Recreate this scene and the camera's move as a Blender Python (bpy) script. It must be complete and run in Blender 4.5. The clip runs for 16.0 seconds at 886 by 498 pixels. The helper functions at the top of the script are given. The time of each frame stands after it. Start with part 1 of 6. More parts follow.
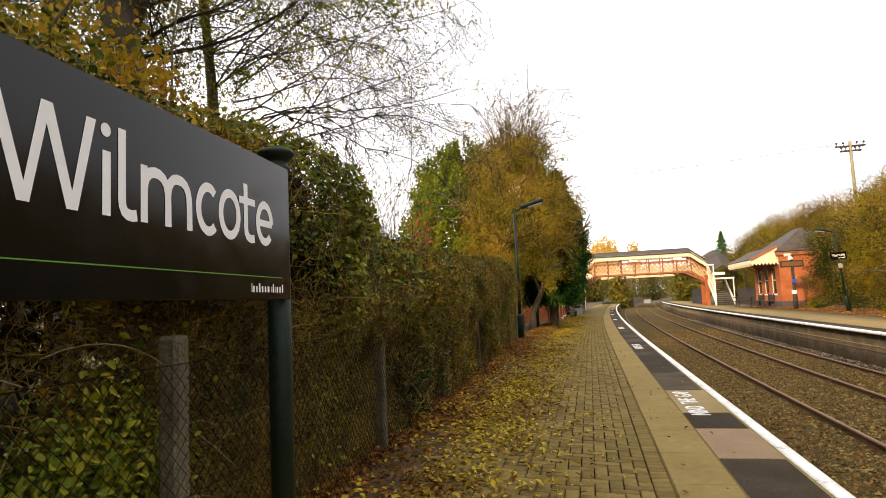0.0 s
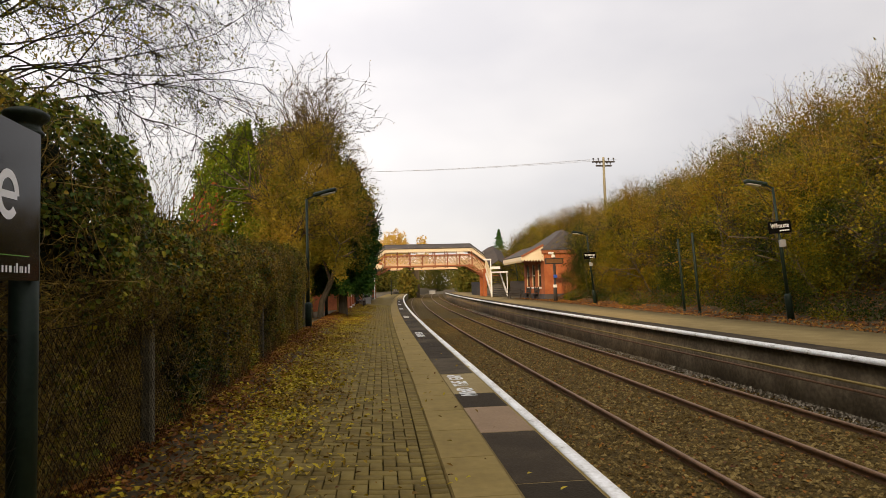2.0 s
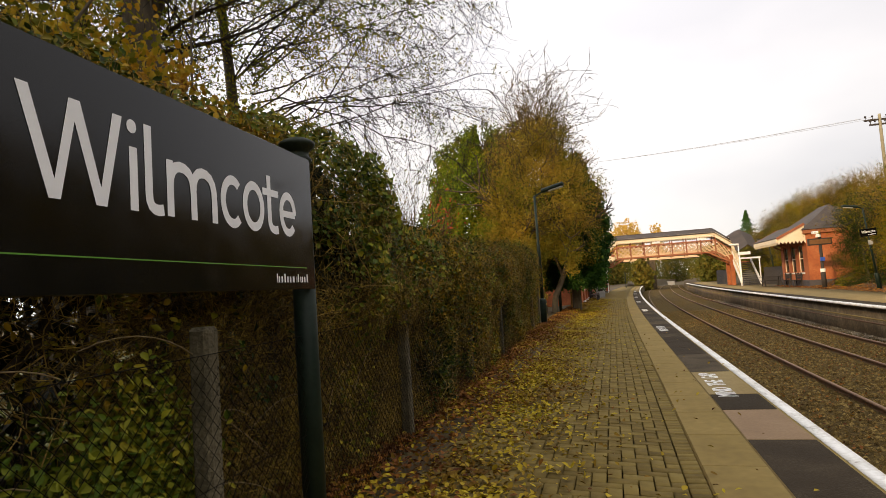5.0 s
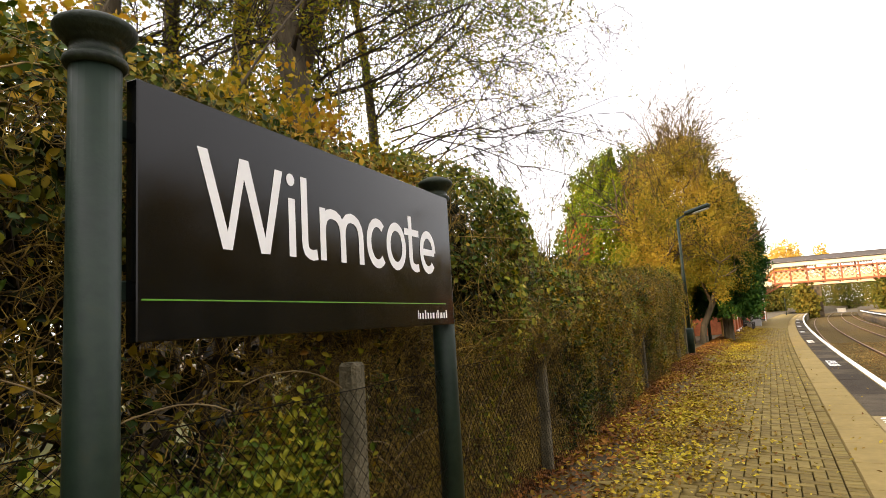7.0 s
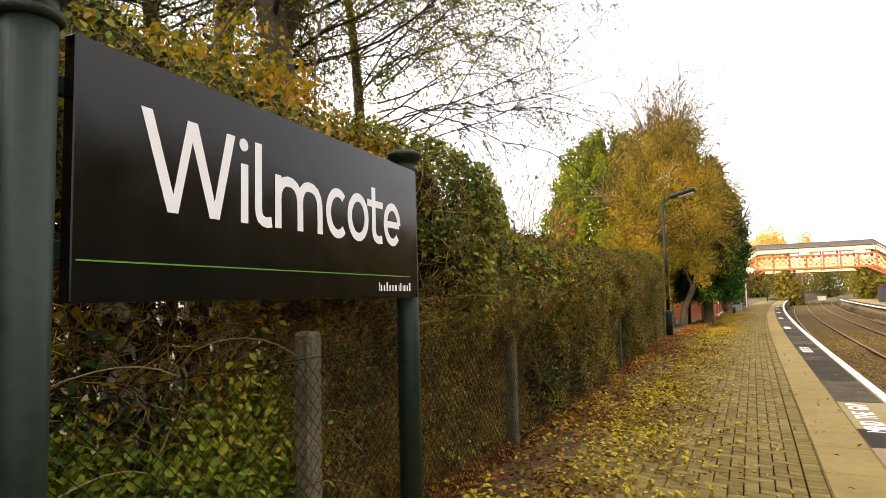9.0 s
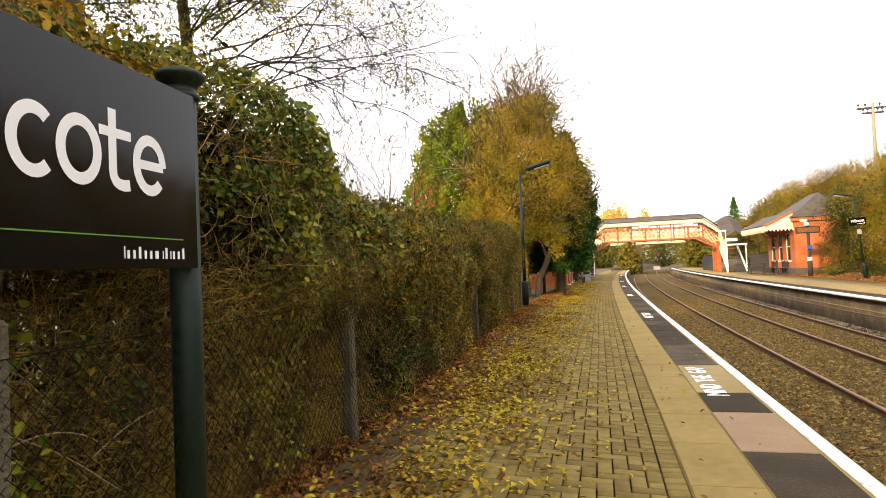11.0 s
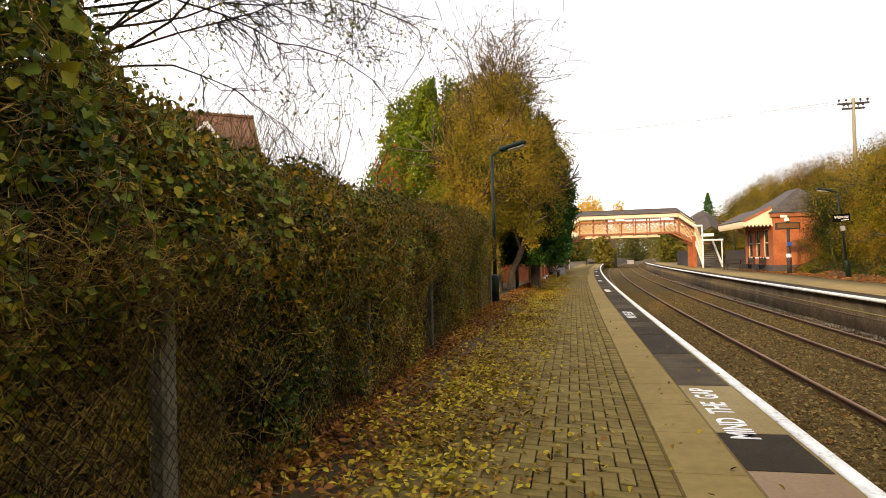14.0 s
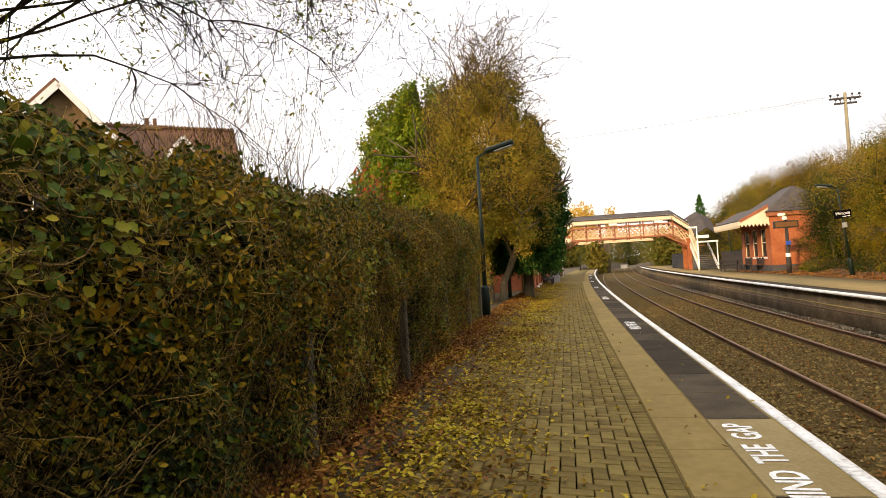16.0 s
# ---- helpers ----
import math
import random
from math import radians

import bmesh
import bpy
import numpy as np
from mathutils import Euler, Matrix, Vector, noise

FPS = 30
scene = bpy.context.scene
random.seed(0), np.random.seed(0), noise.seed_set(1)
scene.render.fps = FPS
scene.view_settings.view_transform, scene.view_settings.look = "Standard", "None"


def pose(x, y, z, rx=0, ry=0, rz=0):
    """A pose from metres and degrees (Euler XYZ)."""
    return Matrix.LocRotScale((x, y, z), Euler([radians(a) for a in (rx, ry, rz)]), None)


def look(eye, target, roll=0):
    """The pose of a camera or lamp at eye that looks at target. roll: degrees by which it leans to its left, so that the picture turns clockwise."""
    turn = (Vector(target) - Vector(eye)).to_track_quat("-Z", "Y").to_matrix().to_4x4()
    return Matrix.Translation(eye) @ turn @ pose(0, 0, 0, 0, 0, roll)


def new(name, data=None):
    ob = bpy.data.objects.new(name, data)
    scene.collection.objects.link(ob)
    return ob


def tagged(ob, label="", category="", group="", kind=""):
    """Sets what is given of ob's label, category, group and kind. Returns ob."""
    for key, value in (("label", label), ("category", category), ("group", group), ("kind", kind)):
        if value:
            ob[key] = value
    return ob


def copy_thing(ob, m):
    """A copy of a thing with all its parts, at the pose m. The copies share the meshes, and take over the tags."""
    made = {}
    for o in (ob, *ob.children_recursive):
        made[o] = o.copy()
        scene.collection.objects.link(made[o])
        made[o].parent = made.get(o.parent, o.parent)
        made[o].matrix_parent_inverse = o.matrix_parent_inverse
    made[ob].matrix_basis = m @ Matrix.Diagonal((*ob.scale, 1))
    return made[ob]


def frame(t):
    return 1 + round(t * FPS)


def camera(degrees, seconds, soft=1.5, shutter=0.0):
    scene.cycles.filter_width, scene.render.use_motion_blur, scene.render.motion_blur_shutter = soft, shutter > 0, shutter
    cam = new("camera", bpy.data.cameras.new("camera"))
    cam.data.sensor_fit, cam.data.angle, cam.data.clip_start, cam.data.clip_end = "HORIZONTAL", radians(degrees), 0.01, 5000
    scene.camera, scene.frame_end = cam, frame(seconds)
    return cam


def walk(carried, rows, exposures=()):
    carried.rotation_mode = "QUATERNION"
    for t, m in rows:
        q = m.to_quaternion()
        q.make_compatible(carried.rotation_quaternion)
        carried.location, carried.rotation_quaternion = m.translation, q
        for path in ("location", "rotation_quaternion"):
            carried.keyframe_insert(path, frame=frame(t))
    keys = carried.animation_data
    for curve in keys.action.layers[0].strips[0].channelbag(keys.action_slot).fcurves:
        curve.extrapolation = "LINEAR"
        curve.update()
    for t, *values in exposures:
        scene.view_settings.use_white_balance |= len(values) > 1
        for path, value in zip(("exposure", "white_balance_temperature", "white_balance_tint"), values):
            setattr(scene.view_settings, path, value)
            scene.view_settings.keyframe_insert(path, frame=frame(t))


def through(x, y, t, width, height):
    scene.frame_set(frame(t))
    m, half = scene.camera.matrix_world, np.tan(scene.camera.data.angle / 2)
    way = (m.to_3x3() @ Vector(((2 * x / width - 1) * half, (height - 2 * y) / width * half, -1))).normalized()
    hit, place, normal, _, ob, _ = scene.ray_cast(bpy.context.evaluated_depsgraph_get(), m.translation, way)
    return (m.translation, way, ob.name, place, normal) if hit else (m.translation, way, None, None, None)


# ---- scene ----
from mathutils import Matrix as M4

# ---------------------------------------------------------------- camera
cam = camera(71.8, 16.0, soft=0.6)
PATH = [
    (0, (0.302, -0.432, 1.357), (-0.155, 1.508, 1.532), -2.6),
    (0.5, (0.317, -0.441, 1.362), (0.029, 1.532, 1.519), -2.1),
    (1, (0.317, -0.451, 1.351), (0.181, 1.539, 1.49), -2.2),
    (1.5, (0.346, -0.481, 1.354), (0.371, 1.515, 1.469), -1.5),
    (2, (0.352, -0.518, 1.346), (0.56, 1.468, 1.462), -1.5),
    (2.5, (0.362, -0.562, 1.367), (0.624, 1.418, 1.48), -1.0),
    (3, (0.339, -0.515, 1.346), (0.575, 1.467, 1.471), -1.9),
    (3.5, (0.332, -0.496, 1.349), (0.409, 1.499, 1.471), -2.5),
    (4, (0.318, -0.469, 1.35), (0.198, 1.524, 1.475), -3.1),
    (4.5, (0.323, -0.484, 1.348), (-0.02, 1.483, 1.47), -3.3),
    (5, (0.295, -0.438, 1.359), (-0.23, 1.487, 1.493), -3.8),
    (5.2, (0.279, -0.428, 1.384), (-0.313, 1.478, 1.52), -3.3),
    (7.3, (0.294, -0.457, 1.408), (-0.633, 1.297, 1.661), -3.5),
    (7.5, (0.296, -0.457, 1.402), (-0.624, 1.3, 1.657), -3.6),
    (8, (0.3, -0.456, 1.397), (-0.606, 1.31, 1.64), -3.6),
    (8.5, (0.321, -0.442, 1.396), (-0.589, 1.325, 1.62), -3.8),
    (9, (0.39, -0.395, 1.394), (-0.505, 1.386, 1.558), -1.5),
    (9.5, (0.389, -0.268, 1.389), (-0.404, 1.564, 1.514), -1.1),
    (10, (0.33, -0.101, 1.386), (-0.333, 1.783, 1.499), -2.5),
    (10.2, (0.334, -0.038, 1.378), (-0.286, 1.861, 1.473), -2.6),
    (12.3, (0.277, 1.129, 1.36), (-0.128, 3.087, 1.413), -1.9),
    (12.5, (0.259, 1.247, 1.359), (-0.147, 3.204, 1.413), -1.7),
    (13, (0.213, 1.5, 1.354), (-0.165, 3.463, 1.427), -2.6),
    (13.5, (0.207, 1.809, 1.346), (-0.163, 3.775, 1.376), -2.5),
    (14, (0.222, 2.112, 1.348), (-0.193, 4.069, 1.38), -1.4),
    (14.5, (0.17, 2.413, 1.359), (-0.172, 4.383, 1.412), -3.1),
    (15, (0.176, 2.711, 1.356), (-0.165, 4.681, 1.411), -2.9),
    (15.5, (0.199, 2.994, 1.352), (-0.187, 4.956, 1.367), -2.1),
    (16, (0.172, 3.288, 1.372), (-0.219, 5.248, 1.437), -3.3),
]
EXPOSURES = [(t, e, 7100, 12) for t, e in ((0.0, 0.12), (0.5, -0.15), (1.0, -0.38), (2.0, -0.58), (3.2, -0.6), (4.0, -0.66), (5.0, -0.4), (5.2, -0.3), (7.5, 0.78), (9.0, 0.72), (10.0, 0.78), (12.5, 0.2), (16.0, -0.03))]
walk(cam, [(t, look(eye, target, roll)) for t, eye, target, roll in PATH], EXPOSURES)

# ---------------------------------------------------------------- world and sun
SUN_EL, SUN_AZ = 17.0, 205.0        # degrees; azimuth clockwise from +y
world = bpy.data.worlds.new("sky")
scene.world = world
world.use_nodes = True
wn, wl = world.node_tree.nodes, world.node_tree.links
sky = wn.new("ShaderNodeTexSky")
sky.sky_type, sky.sun_disc = "NISHITA", False
sky.sun_elevation, sky.sun_rotation = radians(SUN_EL), radians(SUN_AZ)
w_scale = wn.new("ShaderNodeVectorMath")
w_scale.operation = "SCALE"
w_scale.inputs["Scale"].default_value = 0.12
wl.new(sky.outputs[0], w_scale.inputs[0])
w_co = wn.new("ShaderNodeTexCoord")
w_map = wn.new("ShaderNodeMapping")
w_map.inputs["Scale"].default_value = (1.0, 1.0, 2.2)
w_map.inputs["Location"].default_value = (3.1, 0.4, 0.2)
wl.new(w_co.outputs["Generated"], w_map.inputs[0])
w_noise = wn.new("ShaderNodeTexNoise")
w_noise.inputs["Scale"].default_value, w_noise.inputs["Detail"].default_value = 1.3, 5.0
wl.new(w_map.outputs[0], w_noise.inputs["Vector"])
w_ramp = wn.new("ShaderNodeValToRGB")
w_ramp.color_ramp.elements[0].position, w_ramp.color_ramp.elements[0].color = 0.32, (0.70, 0.71, 0.77, 1)
w_ramp.color_ramp.elements[1].position, w_ramp.color_ramp.elements[1].color = 0.66, (0.98, 0.975, 1.0, 1)
wl.new(w_noise.outputs[0], w_ramp.inputs[0])
w_bright = wn.new("ShaderNodeVectorMath")
w_bright.operation = "SCALE"
w_bright.inputs["Scale"].default_value = 1.25
wl.new(w_ramp.outputs[0], w_bright.inputs[0])
w_mix = wn.new("ShaderNodeMix")
w_mix.data_type = "RGBA"
w_mix.inputs["Factor"].default_value = 0.86
wl.new(w_scale.outputs[0], w_mix.inputs["A"])
wl.new(w_bright.outputs[0], w_mix.inputs["B"])
w_sep = wn.new("ShaderNodeSeparateXYZ")
wl.new(w_co.outputs["Generated"], w_sep.inputs[0])
w_el = wn.new("ShaderNodeMapRange")
w_el.inputs["From Min"].default_value, w_el.inputs["From Max"].default_value = 0.0, 1.0
w_el.inputs["To Min"].default_value, w_el.inputs["To Max"].default_value = 1.2, 2.1
wl.new(w_sep.outputs["Z"], w_el.inputs["Value"])
w_up = wn.new("ShaderNodeVectorMath")
w_up.operation = "SCALE"
wl.new(w_mix.outputs["Result"], w_up.inputs[0])
wl.new(w_el.outputs[0], w_up.inputs["Scale"])
w_side = wn.new("ShaderNodeMapRange")       # the cloud is thinner to the west
w_side.inputs["From Min"].default_value, w_side.inputs["From Max"].default_value = -0.35, 0.85
w_side.inputs["To Min"].default_value, w_side.inputs["To Max"].default_value = 1.5, 0.9
wl.new(w_sep.outputs["X"], w_side.inputs["Value"])
w_west = wn.new("ShaderNodeVectorMath")
w_west.operation = "SCALE"
wl.new(w_up.outputs[0], w_west.inputs[0])
wl.new(w_side.outputs[0], w_west.inputs["Scale"])
w_bg = wn["Background"]
wl.new(w_west.outputs[0], w_bg.inputs[0])
w_bg.inputs[1].default_value = 0.8

sun_data = bpy.data.lights.new("sun", "SUN")
sun_data.energy, sun_data.angle, sun_data.color = 5.0, radians(3), (1.0, 0.75, 0.46)
sun = new("sun", sun_data)
_az, _el = radians(SUN_AZ), radians(SUN_EL)
sun_way = Vector((math.sin(_az) * math.cos(_el), math.cos(_az) * math.cos(_el), math.sin(_el)))
sun.matrix_world = look(sun_way * 60, (0, 0, 0))


# ---------------------------------------------------------------- materials
def mat(name, ramp, scale=6.0, rough=0.8, bump=0.25, metal=0.0, vary="", fine=7.0, spec=0.4, trans=0.0, bump_scale=1.0, stretch=(1, 1, 1)):
    """A surface whose colour runs along a ramp by noise at two scales; vary: 'island' or 'object' adds a shift per piece."""
    m = bpy.data.materials.new(name)
    m.use_nodes = True
    n, l = m.node_tree.nodes, m.node_tree.links
    bsdf = n["Principled BSDF"]
    co = n.new("ShaderNodeTexCoord")
    mp = n.new("ShaderNodeMapping")
    mp.inputs["Scale"].default_value = stretch
    l.new(co.outputs["Object"], mp.inputs[0])
    a, b = n.new("ShaderNodeTexNoise"), n.new("ShaderNodeTexNoise")
    a.inputs["Scale"].default_value, a.inputs["Detail"].default_value = scale, 4.0
    b.inputs["Scale"].default_value, b.inputs["Detail"].default_value = scale * fine, 3.0
    l.new(mp.outputs[0], a.inputs["Vector"])
    l.new(mp.outputs[0], b.inputs["Vector"])
    mix = n.new("ShaderNodeMath")
    mix.operation = "MULTIPLY_ADD"
    mix.inputs[1].default_value = 0.45
    l.new(b.outputs[0], mix.inputs[0])
    half = n.new("ShaderNodeMath")
    half.operation = "MULTIPLY"
    half.inputs[1].default_value = 0.55
    l.new(a.outputs[0], half.inputs[0])
    l.new(half.outputs[0], mix.inputs[2])
    value = mix
    if vary:
        if vary == "island":
            src = n.new("ShaderNodeNewGeometry").outputs["Random Per Island"]
        else:
            src = n.new("ShaderNodeObjectInfo").outputs["Random"]
        if vary == "island" or vary == "object":
            amt = n.new("ShaderNodeMath")
            amt.operation = "MULTIPLY_ADD"
            amt.inputs[1].default_value, amt.inputs[2].default_value = 0.3, -0.15
            l.new(src, amt.inputs[0])
            add = n.new("ShaderNodeMath")
            add.operation = "ADD"
            l.new(mix.outputs[0], add.inputs[0])
            l.new(amt.outputs[0], add.inputs[1])
            value = add
    cr = n.new("ShaderNodeValToRGB")
    els = cr.color_ramp.elements
    k = len(ramp)
    while len(els) < k:
        els.new(0.5)
    for i, c in enumerate(ramp):
        els[i].position = 0.28 + 0.44 * i / max(1, k - 1)
        els[i].color = (*c, 1)
    l.new(value.outputs[0], cr.inputs[0])
    l.new(cr.outputs[0], bsdf.inputs["Base Color"])
    bsdf.inputs["Metallic"].default_value = metal
    bsdf.inputs["Specular IOR Level"].default_value = spec
    rr = n.new("ShaderNodeMapRange")
    rr.inputs["To Min"].default_value, rr.inputs["To Max"].default_value = max(0.02, rough - 0.12), min(1, rough + 0.12)
    l.new(b.outputs[0], rr.inputs["Value"])
    l.new(rr.outputs[0], bsdf.inputs["Roughness"])
    if bump:
        bp = n.new("ShaderNodeBump")
        bp.inputs["Strength"].default_value, bp.inputs["Distance"].default_value = bump, 0.02 * bump_scale
        l.new(b.outputs[0], bp.inputs["Height"])
        l.new(bp.outputs[0], bsdf.inputs["Normal"])
    return m


def leaf_mat(name, ramp, trans=0.35, patch=0.5, rough=0.6, plant=0.0, each=0.5):
    """Leaves: colour by leaf and by patch, a little light shining through."""
    m = bpy.data.materials.new(name)
    m.use_nodes = True
    n, l = m.node_tree.nodes, m.node_tree.links
    bsdf = n["Principled BSDF"]
    rnd = n.new("ShaderNodeNewGeometry").outputs["Random Per Island"]
    co = n.new("ShaderNodeTexCoord")
    noi = n.new("ShaderNodeTexNoise")
    noi.inputs["Scale"].default_value, noi.inputs["Detail"].default_value = patch, 3.0
    l.new(co.outputs["Object"], noi.inputs["Vector"])
    mr = n.new("ShaderNodeMapRange")
    mr.inputs["From Min"].default_value, mr.inputs["From Max"].default_value = 0.3, 0.7
    l.new(noi.outputs[0], mr.inputs["Value"])
    a = n.new("ShaderNodeMath")
    a.operation = "MULTIPLY"
    a.inputs[1].default_value = each
    l.new(rnd, a.inputs[0])
    b = n.new("ShaderNodeMath")
    b.operation = "MULTIPLY_ADD"
    b.inputs[1].default_value = 1.0 - each
    l.new(mr.outputs[0], b.inputs[0])
    l.new(a.outputs[0], b.inputs[2])
    if plant:
        c = n.new("ShaderNodeMath")
        c.operation = "MULTIPLY_ADD"
        c.inputs[1].default_value, c.inputs[2].default_value = plant, -plant * 0.55
        l.new(n.new("ShaderNodeObjectInfo").outputs["Random"], c.inputs[0])
        d = n.new("ShaderNodeMath")
        d.operation = "ADD"
        l.new(b.outputs[0], d.inputs[0])
        l.new(c.outputs[0], d.inputs[1])
        b = d
    cr = n.new("ShaderNodeValToRGB")
    els = cr.color_ramp.elements
    while len(els) < len(ramp):
        els.new(0.5)
    for i, c in enumerate(ramp):
        els[i].position = 0.12 + 0.76 * i / (len(ramp) - 1)
        els[i].color = (*c, 1)
    l.new(b.outputs[0], cr.inputs[0])
    l.new(cr.outputs[0], bsdf.inputs["Base Color"])
    bsdf.inputs["Roughness"].default_value = rough
    bsdf.inputs["Specular IOR Level"].default_value = 0.12
    tr = n.new("ShaderNodeBsdfTranslucent")
    l.new(cr.outputs[0], tr.inputs[0])
    sh = n.new("ShaderNodeMixShader")
    sh.inputs[0].default_value = trans
    l.new(bsdf.outputs[0], sh.inputs[1])
    l.new(tr.outputs[0], sh.inputs[2])
    l.new(sh.outputs[0], n["Material Output"].inputs[0])
    return m


PAVER = mat("paver", [(0.099, 0.070, 0.021), (0.153, 0.110, 0.034), (0.203, 0.150, 0.047)], 2.2, 0.85, 0.35, vary="object", spec=0.1)
PAVER_I = mat("paver_joined", [(0.099, 0.070, 0.021), (0.153, 0.110, 0.034), (0.203, 0.150, 0.047)], 2.2, 0.85, 0.35, vary="island", spec=0.1)
JOINT = mat("joint_sand", [(0.022, 0.018, 0.008), (0.05, 0.045, 0.014), (0.15, 0.14, 0.02)], 4.0, 0.95, 0.4)
SLAB = mat("concrete_slab", [(0.168, 0.120, 0.041), (0.224, 0.161, 0.056), (0.280, 0.207, 0.078)], 1.6, 0.85, 0.2, spec=0.1)
TARMAC = mat("dark_tarmac", [(0.026, 0.019, 0.011), (0.041, 0.030, 0.018), (0.09, 0.07, 0.044)], 2.5, 0.9, 0.4, vary="object", fine=24, spec=0.12)
PANEL = mat("tan_panel", [(0.171, 0.124, 0.053), (0.226, 0.165, 0.070), (0.286, 0.220, 0.105)], 2.0, 0.85, 0.25, vary="object", fine=16, spec=0.1)
WHITE_LINE = mat("white_line_paint", [(0.22, 0.19, 0.15), (0.66, 0.65, 0.61), (0.82, 0.82, 0.8), (0.84, 0.84, 0.82)], 3.0, 0.7, 0.15, fine=9.0)
WHITE = mat("white_paint", [(0.7, 0.69, 0.66), (0.8, 0.79, 0.77)], 5.0, 0.6, 0.1)
BALLAST = mat("ballast", [(0.037, 0.022, 0.006), (0.115, 0.074, 0.021), (0.275, 0.194, 0.069)], 6.0, 0.95, 0.8, vary="island", bump_scale=2, spec=0.08)
BALLAST_BED = mat("ballast_bed", [(0.034, 0.022, 0.006), (0.090, 0.060, 0.019), (0.180, 0.126, 0.043)], 14.0, 0.95, 1.0, bump_scale=3, fine=4, spec=0.08)
RAIL = mat("rusty_rail", [(0.05, 0.024, 0.010), (0.11, 0.052, 0.02), (0.17, 0.082, 0.034)], 8.0, 0.75, 0.2)
RAIL_TOP = mat("worn_rail_head", [(0.180, 0.102, 0.054), (0.288, 0.180, 0.108)], 3.0, 0.6, 0.05, metal=0.5)
WALL_STONE = mat("platform_wall_brick", [(0.055, 0.04, 0.022), (0.12, 0.088, 0.05), (0.25, 0.19, 0.115)], 1.6, 0.9, 0.5, vary="object")
WALL_STONE_I = mat("platform_wall_brick_joined", [(0.055, 0.04, 0.022), (0.12, 0.088, 0.05), (0.25, 0.19, 0.115)], 1.6, 0.9, 0.5, vary="island")
GROUND = mat("earth", [(0.03, 0.02, 0.008), (0.065, 0.042, 0.016), (0.09, 0.085, 0.02)], 0.8, 0.95, 0.6)
GRASS_GROUND = mat("rough_grass", [(0.07, 0.065, 0.025), (0.12, 0.12, 0.035), (0.2, 0.17, 0.07)], 0.7, 0.95, 0.6)
SIGN_BLACK = mat("sign_black", [(0.004, 0.004, 0.004), (0.006, 0.006, 0.006)], 1.2, 0.13, 0.004, spec=0.33)
SIGN_WHITE = mat("sign_white", [(0.72, 0.72, 0.72), (0.8, 0.8, 0.8)], 2.0, 0.5, 0.0)
SIGN_GREEN = mat("sign_green", [(0.07, 0.22, 0.015), (0.09, 0.26, 0.02)], 2.0, 0.5, 0.0)
POST_GREEN = mat("dark_green_paint", [(0.004, 0.010, 0.006), (0.007, 0.015, 0.010), (0.012, 0.023, 0.015), (0.020, 0.026, 0.014)], 4.0, 0.5, 0.08, spec=0.22)
POST_CAP = mat("weathered_green_paint", [(0.004, 0.008, 0.005), (0.008, 0.013, 0.008), (0.014, 0.022, 0.012), (0.07, 0.045, 0.012)], 11.0, 0.55, 0.15, spec=0.25)
CONCRETE = mat("fence_concrete", [(0.045, 0.038, 0.02), (0.095, 0.08, 0.046), (0.19, 0.16, 0.10)], 9.0, 0.95, 0.6)
WIRE = mat("galvanised_wire", [(0.006, 0.005, 0.004), (0.013, 0.011, 0.008)], 5.0, 0.9, 0.0, spec=0.05)
BARK = mat("bark", [(0.045, 0.035, 0.022), (0.09, 0.07, 0.045), (0.14, 0.12, 0.07)], 3.0, 0.95, 0.9, bump_scale=2, stretch=(1, 1, 0.25))
TWIG = mat("twig", [(0.010, 0.006, 0.002), (0.12, 0.074, 0.012), (0.46, 0.31, 0.045)], 4.0, 0.9, 0.2, vary="island")
SHOOT = mat("amber_shoot", [(0.07, 0.04, 0.010), (0.22, 0.14, 0.025), (0.40, 0.26, 0.05)], 5.0, 0.75, 0.2, vary="island")
CANE = mat("pale_cane", [(0.16, 0.11, 0.05), (0.30, 0.22, 0.11)], 6.0, 0.8, 0.2)
TWIG_BROWN = mat("brown_twig", [(0.03, 0.021, 0.010), (0.075, 0.052, 0.022), (0.17, 0.12, 0.05)], 4.0, 0.9, 0.2, vary="island")
TWIG_DARK = mat("dark_twig", [(0.018, 0.012, 0.008), (0.036, 0.025, 0.015), (0.07, 0.05, 0.028)], 4.0, 0.9, 0.2, vary="island")
BRICK = mat("red_brick", [(0.20, 0.055, 0.02), (0.34, 0.10, 0.035), (0.46, 0.17, 0.07)], 1.2, 0.9, 0.4, fine=12)
BLUE_BRICK = mat("blue_brick_plinth", [(0.04, 0.035, 0.04), (0.08, 0.07, 0.07)], 2.0, 0.7, 0.3)
SLATE = mat("slate", [(0.028, 0.021, 0.017), (0.05, 0.038, 0.03), (0.095, 0.072, 0.052)], 1.5, 0.75, 0.4, vary="island")
CREAM = mat("cream_paint", [(0.62, 0.52, 0.36), (0.74, 0.64, 0.46)], 1.5, 0.6, 0.1)
LATTICE = mat("cream_lattice_paint", [(0.60, 0.40, 0.23), (0.72, 0.51, 0.32)], 1.0, 0.6, 0.1)
RED_STEEL = mat("brown_red_paint", [(0.22, 0.07, 0.03), (0.34, 0.12, 0.05)], 1.0, 0.6, 0.1)
DARK_TIMBER = mat("dark_timber", [(0.02, 0.017, 0.015), (0.05, 0.04, 0.033)], 4.0, 0.8, 0.3)
TIMBER_TAN = mat("tan_timber", [(0.28, 0.16, 0.03), (0.40, 0.25, 0.05)], 4.0, 0.7, 0.2)
